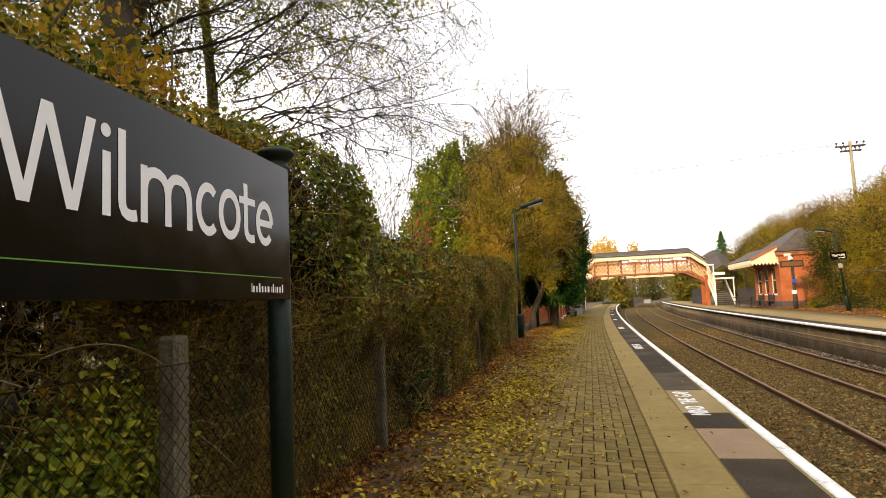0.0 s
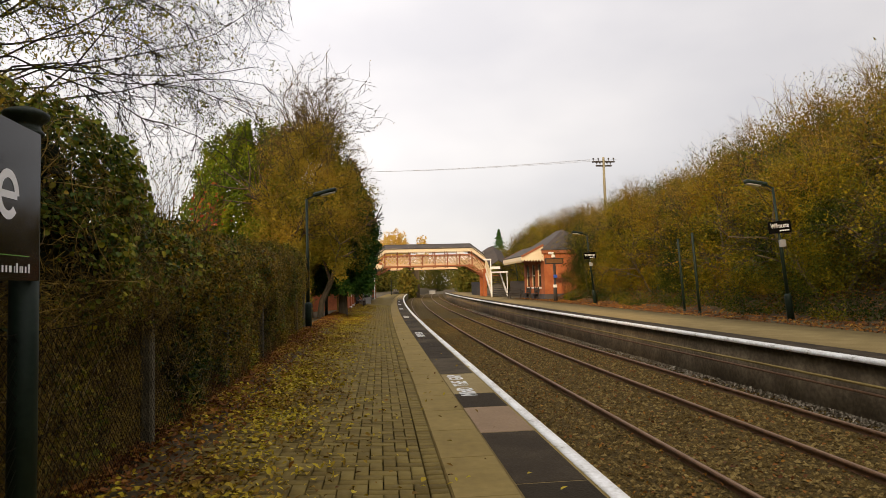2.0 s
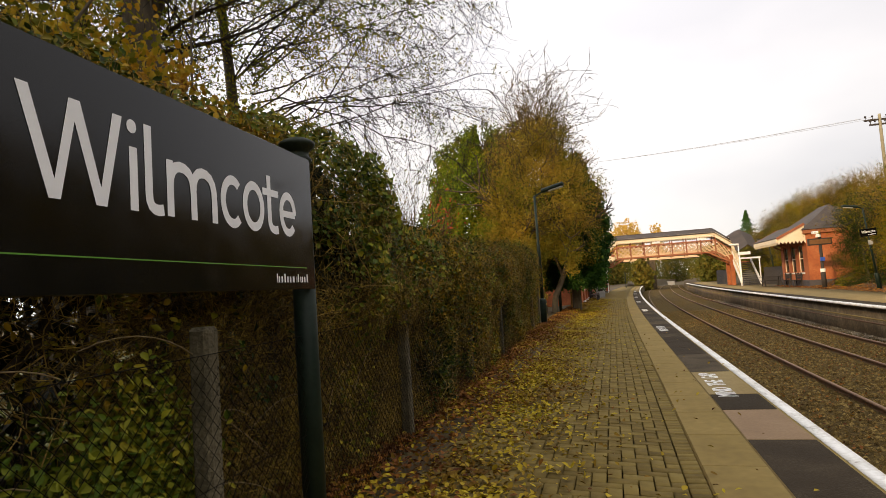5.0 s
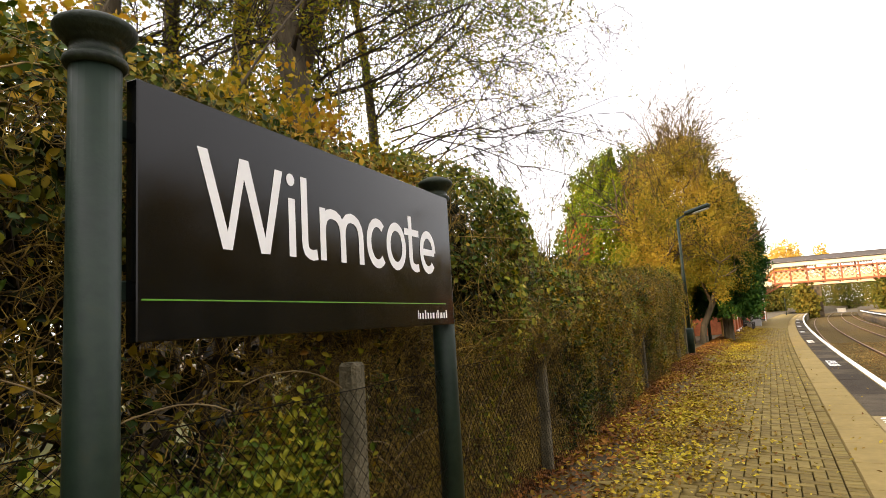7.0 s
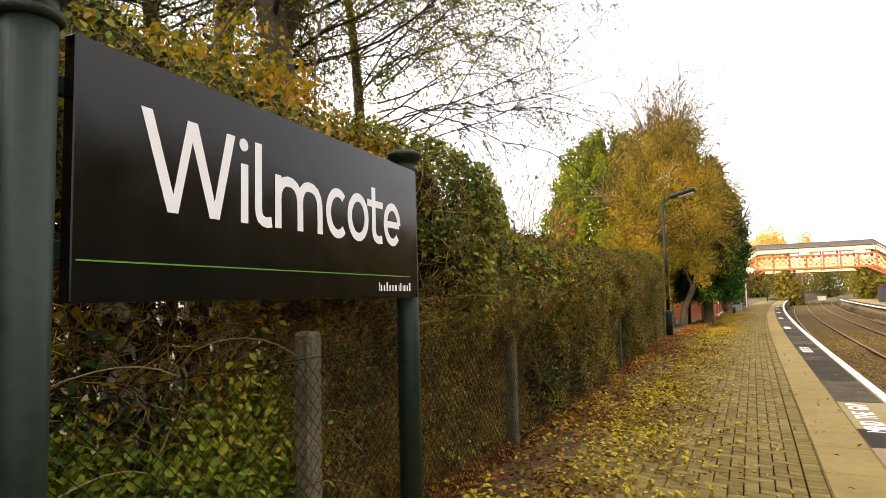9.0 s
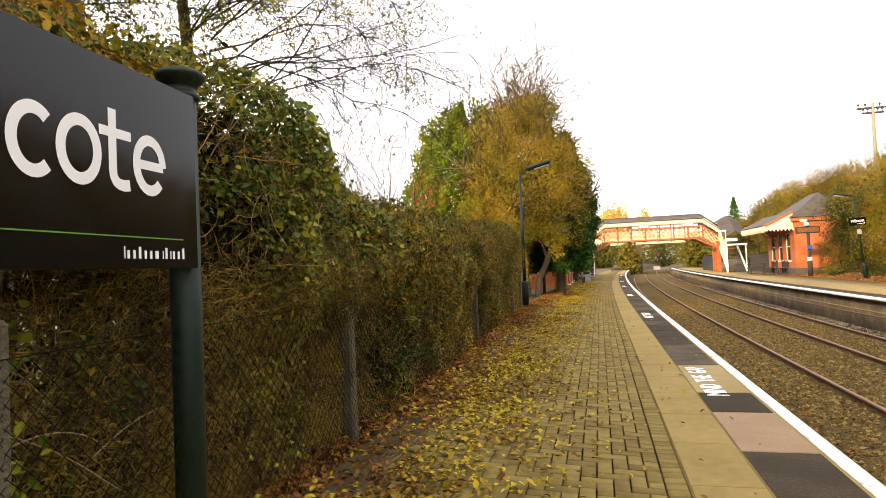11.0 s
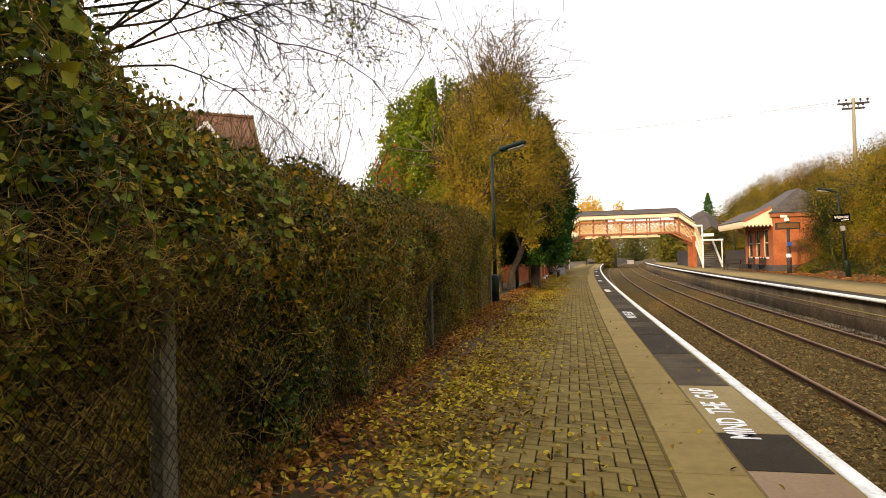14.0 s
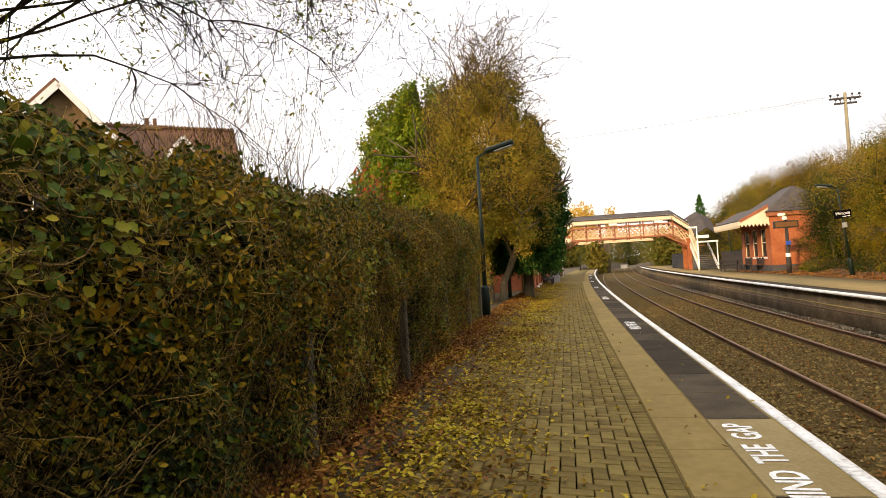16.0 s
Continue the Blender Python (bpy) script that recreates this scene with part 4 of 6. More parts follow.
# tall ash trees behind the sign: stems with thin hanging branchlets
def ash(label, base, lean, height, r, seed, first, reach, droop, leafy, heading=0.25, taper=0.5, twigs=3, strand=0.9, curtains=0):
    """An ash: one stem, long limbs from it, and fine drooping branchlets that stay behind the fence line."""
    rng = np.random.RandomState(seed)
    t = empty("ash_tree", base, label, "tree", "ash trees")
    segs, tips = [], []
    p, d = np.array([0.0, 0, 0]), np.array([*lean, 1.0])
    n = 14
    for i in range(n):
        d = d + rng.normal(size=3) * 0.05
        d /= np.linalg.norm(d)
        q = p + d * height / n
        r1 = r * (1 - taper * (i + 1) / n)
        segs.append((p, q, r * (1 - taper * i / n), r1))
        if q[2] > first:
            for _ in range(3 if q[2] > 4.5 else 2):
                a = rng.uniform(0, 2 * np.pi)
                if rng.uniform() < 0.7:
                    a = rng.normal(heading, 0.55)
                limb = np.array([math.cos(a), math.sin(a) * 0.9, rng.uniform(0.15, 0.8)])
                lp, ld, lr = q.copy(), limb, min(0.034, r1 * 0.26)
                m = 8
                length = reach * rng.uniform(0.6, 1.1)
                for j in range(m):
                    ld = ld + rng.normal(size=3) * 0.18 + np.array([0, 0, -droop * 0.5])
                    ld /= np.linalg.norm(ld)
                    lq = lp + ld * length / m
                    segs.append((lp, lq, lr, lr * 0.82))
                    for _ in range(twigs):
                        sd = ld * 0.6 + rng.normal(size=3) * 0.7
                        grow(rng, lq, sd, rng.uniform(0.5, 1.0) * strand, max(0.004, lr * 0.35), 2, segs, tips, kids=2, wander=0.35, lift=-droop, spread=0.7, steps=3, ratio=0.62)
                    lp, lr = lq, max(0.008, lr * 0.82)
        p = q
    for k in range(curtains):
        # a long limb over the hedge with a curtain of hanging shoots, upturned at the tips
        a = 0.15 + 1.1 * rng.uniform()
        lp = np.array([lean[0], lean[1], 1.0]) * height * (0.42 + 0.24 * k / curtains)
        ld, lr = np.array([math.cos(a), math.sin(a), 0.4]), 0.02
        for j in range(11):
            ld = ld + rng.normal(size=3) * 0.2 + np.array([0, 0, -0.05])
            ld /= np.linalg.norm(ld)
            lq = lp + ld * 0.5
            segs.append((lp, lq, lr, lr * 0.86))
            lp, lr = lq, lr * 0.86
            for _ in range(6 if j > 1 else 0):
                sp, sr = lp.copy(), min(0.008, lr * 0.6)
                sd = ld * 0.7 + rng.normal(size=3) * 0.5 + np.array([0, 0, -0.6])
                m = rng.randint(6, 11)
                for q_ in range(m):
                    sd = sd + rng.normal(size=3) * 0.30 + np.array([0, 0, -0.10 if q_ < m - 3 else 0.25])
                    sd /= np.linalg.norm(sd)
                    sq = sp + sd * 0.16
                    segs.append((sp, sq, sr, max(0.0025, sr * 0.9)))
                    if rng.uniform() < 0.55:
                        e = sq + (sd * 0.6 + rng.normal(size=3) * 0.6) * 0.14
                        e2 = e + (e - sq) * 0.6 + np.array([0, 0, 0.04])
                        segs.append((sq, e, max(0.0025, sr * 0.6), 0.0024))
                        segs.append((e, e2, 0.0024, 0.0018))
                        if rng.uniform() < 0.12:
                            tips.append(e2)
                    sp, sr = sq, max(0.003, sr * 0.9)
    bx, by = base[0], base[1]
    def inside(v):
        return v[0] + bx < -1.35 + 0.07 * v[2]
    segs = [s for s in segs if inside(s[0]) and inside(s[1]) and (s[0][2] > 2.7 or s[2] > 0.05)]
    thick = [s for s in segs if s[2] > 0.045]
    v, f = tubes(thick, 8)
    from_arrays("trunk", v, f, BARK, t)
    v, f = tubes([s for s in segs if s[2] <= 0.045], 3)
    tagged(from_arrays("branch_work", v, f, TWIG_DARK, t), kind="stuff")
    tp = np.array([x for x in tips if inside(x) and x[2] > 2.7])
    tp = tp[rng.uniform(0, 1, len(tp)) < leafy * (0.4 + 0.9 * (np.sin(tp[:, 0] * 1.3) * np.sin(tp[:, 2] * 1.1 + 1) > 0))]
    tp = np.repeat(tp, 4, axis=0)
    foliage("crown", tp + rng.normal(0, 0.06, tp.shape), 0.055, ASH_LEAF, t, seed + 1, wide=0.4)
    return t


ash("tall thick-stemmed ash tree with a few yellow-green leaves", (-3.24, 3.97, 0.1), (-0.01, 0.02), 9.5, 0.175, 31, 3.4, 3.4, 0.05, 1.0, twigs=2, strand=0.8)
ash("tall ash stem with yellow-green leaves", (-4.28, 4.1, 0.1), (-0.02, 0.0), 9.0, 0.165, 32, 3.4, 3.0, 0.04, 1.0, heading=0.6, twigs=2, strand=0.8)
ash("tall ash stem at the back of the hedge", (-4.95, 3.5, 0.1), (-0.03, 0.0), 9.0, 0.19, 35, 3.4, 2.8, 0.04, 1.0, heading=1.2, twigs=2, strand=0.8)
ash("tall ash stem among the garden trees", (-6.6, 5.6, 0.1), (0.0, 0.02), 9.5, 0.2, 36, 3.3, 3.0, 0.04, 1.0, heading=0.2, twigs=2, strand=0.8)
ash("slim ash stem among the garden trees", (-5.9, 4.3, 0.1), (0.03, 0.0), 8.5, 0.13, 38, 3.0, 2.6, 0.04, 1.0, heading=0.4, twigs=2, strand=0.8)
ash("leaning ash stem with long drooping bare branchlets", (-5.4, 8.1, 0.1), (0.07, 0.01), 8.4, 0.14, 33, 3.3, 4.6, 0.10, 0.9, 0.35, 0.7, 2, 0.9, 13)
rng = np.random.RandomState(35)
tree("bare_shrub", "bare grey shrub with fine upright twigs behind the hedge", (-4.35, 11.0, 0.15),
     [((a, b, 0), (a * 0.9 + rng.normal(0, 0.12), b, 1.9), 1.95 + rng.uniform(-0.25, 0.15), 0.018, 3) for a, b in rng.normal(0, 0.38, (30, 2))],
     ASH_LEAF, 0.04, 0.04, 34, bark=TWIG_DARK, kids=2, wander=0.2, lift=0.10, spread=0.42, steps=4, ratio=0.66, category="shrub")


def conifer(name, label, base, height, radius, leaf, seed, n=16000, z0=0.6, size=0.16, squash=1.0):
    """A dense columnar conifer of many upswept sprays."""
    rng = np.random.RandomState(seed)
    t = empty(name, base, label, "tree")
    part("trunk", lathe(bmesh.new(), [(0.2, 0), (0.12, height * 0.5), (0.03, height * 0.95)], n=9), BARK, t)
    z = z0 + (height - z0) * rng.uniform(0, 1, n) ** 1.15
    u = (z - z0) / (height - z0)
    prof = radius * np.clip(np.sin(np.pi * np.clip(0.18 + 0.82 * u, 0, 1)) ** 0.42, 0.02, 1)
    a = rng.uniform(0, 2 * np.pi, n)
    lump = 1 + 0.18 * np.sin(a * 5 + z * 2.2) + 0.12 * np.sin(a * 11 - z * 4.1)
    rad = prof * lump * (0.62 + 0.38 * rng.uniform(0, 1, n) ** 0.4) + rng.exponential(0.06, n)
    z = z * (1 - 0.16 * np.abs(np.sin(a * 2.5 + 1)) * u) + rng.normal(0, 0.12, n)
    pts = np.stack([np.cos(a) * rad, np.sin(a) * rad * squash, z], 1)
    foliage("crown", pts, size, leaf, t, seed, wide=0.4)
    return t


conifer("cypress", "dense dark green cypress overhanging the platform building", (-1.2, 25.6, 0), 6.9, 1.28, CONIFER_LEAF, 41, 60000, 1.2, 0.14, 1.2)
conifer("golden_cypress", "dense mid green cypress with an uneven top", (-4.75, 25.0, 0), 8.3, 2.25, LIME_LEAF, 42, 90000, 0.8, 0.15)


def amber_tree():
    rng = np.random.RandomState(43)
    t = tree("hawthorn", "large amber-leaved hawthorn with wispy twigs above the crown", (-2.35, 23.6, 0),
             [((0, 0, 0), (0, 0, 1), 3.6, 0.16, 4), ((0.35, 0, 0), (0.2, 0, 1), 3.3, 0.12, 4), ((-0.35, 0, 0), (-0.25, 0.1, 1), 3.2, 0.12, 4)], AMBER_LEAF, 0.07, 1, 44, reach=2.3,
             kids=3, wander=0.22, lift=0.06, spread=0.62, steps=4, ratio=0.62, fuzz=0.2)
    # leaf sprays through the rounded crown
    c = np.concatenate([shell_points(rng, 6200, (0.05, -0.1, 4.2), (2.1, 1.9, 3.2), 0.28), shell_points(rng, 1300, (-1.1, -0.6, 3.2), (1.3, 1.3, 1.9), 0.3), shell_points(rng, 700, (0.3, 0, 7.0), (1.2, 1.2, 1.0), 0.4, 0.1),
                        shell_points(rng, 1000, (0.35, -0.3, 1.7), (1.0, 0.9, 1.35), 0.3)])
    low = shell_points(rng, 600, (-0.5, -1.6, 1.2), (0.7, 0.8, 1.3), 0.3)
    c = c[c[:, 2] > 1.9 + 0.5 * np.sin(c[:, 0] * 3)]
    c = np.concatenate([c, low[low[:, 2] > 0.1]])
    pts = np.repeat(c, 12, axis=0) + rng.normal(0, 0.11, (len(c) * 12, 3))
    foliage("outer_leaves", pts, 0.068, AMBER_LEAF, t, 45)

    def spray(p, d, r, n, step, segs, side):
        for k in range(n):
            d = d + rng.normal(size=3) * 0.24 + np.array([0.03, 0, -0.006 * k])
            d /= np.linalg.norm(d)
            q = p + d * step
            segs.append((p, q, max(r, 0.008), max(r * 0.88, 0.007)))
            if rng.uniform() < side and n > 2:
                g = d * 0.6 + rng.normal(size=3) * 0.6
                spray(q, g / np.linalg.norm(g), r * 0.62, max(2, min(n - k, 6) - 1), step * 0.75, segs, side * 0.6)
            p, r = q, r * 0.88

    # fine twigs all over the crown
    segs = []
    for _ in range(420):
        a, e = rng.uniform(0, 2 * np.pi), rng.uniform(-0.5, 1.4)
        p = np.array([0.05 + 1.95 * math.cos(a) * math.cos(e), 1.8 * math.sin(a) * math.cos(e), 4.5 + 2.7 * math.sin(e)])
        spray(p, np.array([math.cos(a) * 0.7, math.sin(a) * 0.7, 0.35 + 0.5 * max(0, e)]), 0.008, 4, 0.2, segs, 0.75)
    v, f = tubes(segs, 3)
    tagged(from_arrays("outer_twig_work", v, f, TWIG, t), kind="stuff")
    # a plume of long thin twigs standing out of the top
    segs = []
    for k in range(40):
        p = np.array([-0.15 + rng.normal(0, 0.42), rng.normal(0, 0.5), 6.4 + rng.uniform(-0.6, 0.6)])
        lean = rng.normal(0.16, 0.34)
        spray(p, np.array([lean, rng.normal(0, 0.3), 1.0]), 0.026, rng.randint(8, 13), 0.36, segs, 0.95)
    for k in range(30):
        p = np.array([-2.2 + rng.normal(0, 0.6), 0.9 + rng.normal(0, 0.5), 6.3 + rng.uniform(-0.4, 0.5)])
        spray(p, np.array([rng.normal(-0.1, 0.35), rng.normal(0, 0.3), 1.0]), 0.010, rng.randint(4, 7), 0.26, segs, 0.8)
    v, f = tubes(segs, 3)
    tagged(from_arrays("top_twig_work", v, f, TWIG_BROWN, t), kind="stuff")
    ends = np.array([q for p, q, r0, r1 in segs if r1 < 0.0075])
    ends = ends[rng.uniform(0, 1, len(ends)) < 0.65]
    foliage("top_leaves", ends + rng.normal(0, 0.04, ends.shape), 0.06, AMBER_LEAF, t, 47)
    return t


amber_tree()
tree("red_maple", "small shrub with red autumn leaves behind the hedge", (-5.6, 20.5, 0.6), [((0, 0, 0), (0, 0, 1), 2.2, 0.05, 3)], RED_LEAF, 0.12, 0.6, 46, kids=3, wander=0.2, lift=0.08, spread=0.6, ratio=0.55, category="shrub")

# ---------------------------------------------------------------- the bushy bank
variants = []
for k in range(4):
    rng = np.random.RandomState(60 + k)
    b = tree("bank_bush", "dense bank bush with green and yellowing leaves", (40, -60 - 12 * k, 0),
             [((0.4 * math.cos(i * 1.7), 0.4 * math.sin(i * 1.7), 0), (0.3 * math.cos(i * 1.7), 0.3 * math.sin(i * 1.7), 1), 2.7, 0.07, 3) for i in range(4)], BANK_LEAF, 0.12, 2, 70 + k, bark=BARK,
             kids=3, wander=0.25, lift=0.03, spread=0.7, steps=4, ratio=0.62, fuzz=0.2, group="bushes on the bank", category="bush")
    pts = np.concatenate([shell_points(rng, 2300, (0, 0, 2.9), (2.1, 2.2, 2.7), 0.42), shell_points(rng, 850, (rng.uniform(-0.8, 0.8), rng.uniform(-1, 1), 4.3), (1.3, 1.4, 1.5), 0.35),
                          shell_points(rng, 800, (-0.7, rng.uniform(-1, 1), 1.3), (1.5, 1.9, 1.2), 0.3)])
    pts = np.repeat(pts, 9, axis=0) + rng.normal(0, 0.12, (len(pts) * 9, 3))
    segs = []
    for _ in range(150):
        a, e = rng.uniform(0, 6.28), rng.uniform(0.1, 1.5)
        q = np.array([1.9 * math.cos(a) * math.cos(e), 2.0 * math.sin(a) * math.cos(e), 3.2 + 2.3 * math.sin(e)])
        d = np.array([math.cos(a) * math.cos(e), math.sin(a) * math.cos(e), 0.5 + e * 0.6])
        r = 0.011
        for _ in range(rng.randint(4, 8)):
            d = d + rng.normal(size=3) * 0.28
            d /= np.linalg.norm(d)
            q2 = q + d * 0.22
            segs.append((q, q2, r, r * 0.8))
            g = d + rng.normal(size=3) * 0.7
            segs.append((q2, q2 + g / np.linalg.norm(g) * 0.26, r * 0.6, r * 0.3))
            q, r = q2, r * 0.8
    v, f = tubes(segs, 3)
    tagged(from_arrays("outer_twig_work", v, f, TWIG, b), kind="stuff")
    foliage("outer_leaves", pts[pts[:, 2] > 0.05], 0.078, BANK_LEAF, b, 80 + k)
    variants.append(b)
rng = np.random.RandomState(90)
spots = []
for y in np.arange(2, 76, 3.1):
    spots.append((14.9 + rng.uniform(-0.4, 0.5) + (2.4 if 42.5 < y < 60 else 0), y + rng.uniform(-0.6, 0.6), 0.45, rng.uniform(0.70, 0.92)))
    spots.append((17.4 + rng.uniform(-0.6, 0.6), y + 1.5, 1.2, rng.uniform(0.88, 1.12)))
for y in np.arange(4, 80, 6.0):
    spots.append((20.8, y + rng.uniform(-1, 1), 2.2, rng.uniform(0.92, 1.18)))
spots = [p for p in spots if not (40.5 < p[1] < 53 and p[0] < 19.5)]
spots += [(15.6, 41.2, 0.5, 0.62), (17.2, 42.2, 0.9, 0.8), (20.0, 46, 2.0, 1.0), (20.0, 50.5, 2.0, 1.05), (16.5, 54.5, 0.8, 0.8)]
for i, (x, y, z, s) in enumerate(spots):
    if i < 4:
        c = variants[i]
        c.location = (x + bend(y), y, z)
        c.rotation_euler = (0, 0, rng.uniform(0, 6.28))
        c.scale = (s, s, s)
    else:
        c = copy_thing(variants[i % 4], pose(x + bend(y), y, z, 0, 0, rng.uniform(0, 360)))
        c.scale = (s, s, s * rng.uniform(0.9, 1.15))

rng = np.random.RandomState(92)
n = 26000
wy = 3 + 55 * rng.uniform(0, 1, n) ** 1.2
wx = 12.95 + rng.exponential(0.55, n) + 0.35 * np.sin(wy * 0.9) * np.sin(wy * 0.37)
wz = np.interp(wx, [11.35, 12.8, 13.6, 16], [0.0, 0.05, 0.35, 1.4]) + rng.exponential(0.28, n) * (0.4 + 0.6 * (np.sin(wy * 1.9) > -0.2))
clear = ~((wy > 42) & (wy < 53) & (wx < 18))
v, f = leaves(np.stack([wx + np.array([bend(t) for t in wy]), wy, wz], 1)[clear], 0.085, rng, wide=0.45)
tagged(from_arrays("bank_weeds", v, f, BANK_LEAF), "rough weeds and brambles at the foot of the bank", "weeds", kind="stuff")

# unseen tall trees added behind the start of the walk, shading the near platform
for k, (x, y, h_) in enumerate(((-21, -15, 12.5), (-15.5, -17, 13.5), (-10, -15.5, 12.5), (-4.5, -17, 13.5), (1, -16, 12.5), (-26.5, -16, 13))):
    r_ = np.random.RandomState(200 + k)
    t_ = empty("shade_tree", (x, y, 0), "unseen tall leafy tree added behind the platform end for shade", "tree", "trees behind the platform end")
    part("trunk", lathe(bmesh.new(), [(0.35, 0), (0.28, 2), (0.18, h_ * 0.6), (0.05, h_ * 0.9)], n=10), BARK, t_)
    c_ = np.concatenate([shell_points(r_, 5000, (0, 0, h_ * 0.62), (3.3, 3.0, h_ * 0.38), 0.3, 0.2), shell_points(r_, 2500, (r_.uniform(-1, 1), 0, h_ * 0.3), (3.0, 2.6, h_ * 0.28), 0.3, 0.2)])
    foliage("crown", c_[c_[:, 2] > 0.6], 0.42, FAR_LEAF, t_, 210 + k, wide=0.8)

# ---------------------------------------------------------------- far woods
def wood(name, label, rows, leaf, size, seed):
    rng = np.random.RandomState(seed)
    pts = np.concatenate([shell_points(rng, n * 2, c, r, 0.3, 0.35) for n, c, r in rows])
    v, f = leaves(pts, size, rng, wide=0.8)
    return tagged(from_arrays(name, v, f, leaf), label, "trees", kind="stuff")


rng = np.random.RandomState(95)
rows = []
for i in range(46):
    x = -70 + i * 3.6
    y = 150 + rng.uniform(-12, 12) + abs(x) * 0.2
    if 3 < x < 17:
        y += 90
    rows.append((420, (x, y, rng.uniform(2.2, 3.2)), (4.0, 3.5, rng.uniform(3.6, 5.2))))
for x, y, h in ((18, 95, 5.5), (22, 104, 6), (26, 112, 6.5), (17, 110, 5), (-8, 98, 4.5), (-5, 108, 5), (-13, 92, 5), (-3, 120, 5), (-18, 80, 5), (-14, 62, 5), (-18, 55, 5), (24, 88, 6.5), (28, 80, 7.5)):
    rows.append((1500, (x, y, h * 0.5), (3.2, 3.2, h * 0.62)))
for i in range(14):
    rows.append((2600, (-8 + i * 4.2, 230 + 6 * (i % 3), 4.5), (4.2, 4, 6.5)))
for i in range(5):
    rows.append((1600, (-6.5 + i * 1.9, 128 + 2 * i, 2.2), (2.2, 2.5, 3.6)))
    rows.append((1600, (20.5 + i * 2.4, 130 + 6 * i, 2.8), (2.6, 2.5, 4.4)))
    rows.append((1600, (14.5 + i * 1.6, 100 + 3 * (i % 2), 2.0), (1.7, 2.0, 3.2)))
wood("far_wood", "autumn woodland beyond the bridges", rows, FAR_LEAF, 0.38, 96)
wood("scrub", "dark scrub below the road bridge", [(900, (5.4, 112.5, 1.2), (1.8, 1.2, 3.4))], FAR_LEAF, 0.5, 98)
wood("yellow_poplar", "bright yellow autumn trees beyond the footbridge", [(1500, (4.0, 140, 9.5), (3.4, 3, 4.5)), (700, (0.5, 141, 8.5), (2, 2, 3.6)), (500, (11.0, 150, 9.5), (1.5, 2, 4.0))], YELLOW_LEAF, 0.45, 97)


def spruce(at, h):
    rng = np.random.RandomState(98)
    t = empty("spruce", at, "dark pointed spruce beyond the station", "tree")
    part("trunk", lathe(bmesh.new(), [(0.2, 0), (0.03, h)], n=8), BARK, t)
    z = rng.uniform(0.1, 1, 3000)
    tier = 0.75 + 0.25 * ((z * 11) % 1.0)
    a = rng.uniform(0, 6.28, 3000)
    r = (1 - z) * h * 0.42 * (1.15 - ((z * 11) % 1.0) * 0.6) * rng.uniform(0.3, 1, 3000) + 0.05
    foliage("crown", np.stack([np.cos(a) * r, np.sin(a) * r, z * h], 1), 0.4, CONIFER_LEAF, t, 99, wide=0.35)


spruce((24.3, 120, 2), 10.0)


# ---------------------------------------------------------------- footbridge
FB_Y0, FB_Y1 = 62.9, 65.1           # its two sides
FB_L, FB_R = 0.95, 10.0             # where the level span ends
FB_RUN, FB_DROP = 1.5, 1.15         # the sloped ends


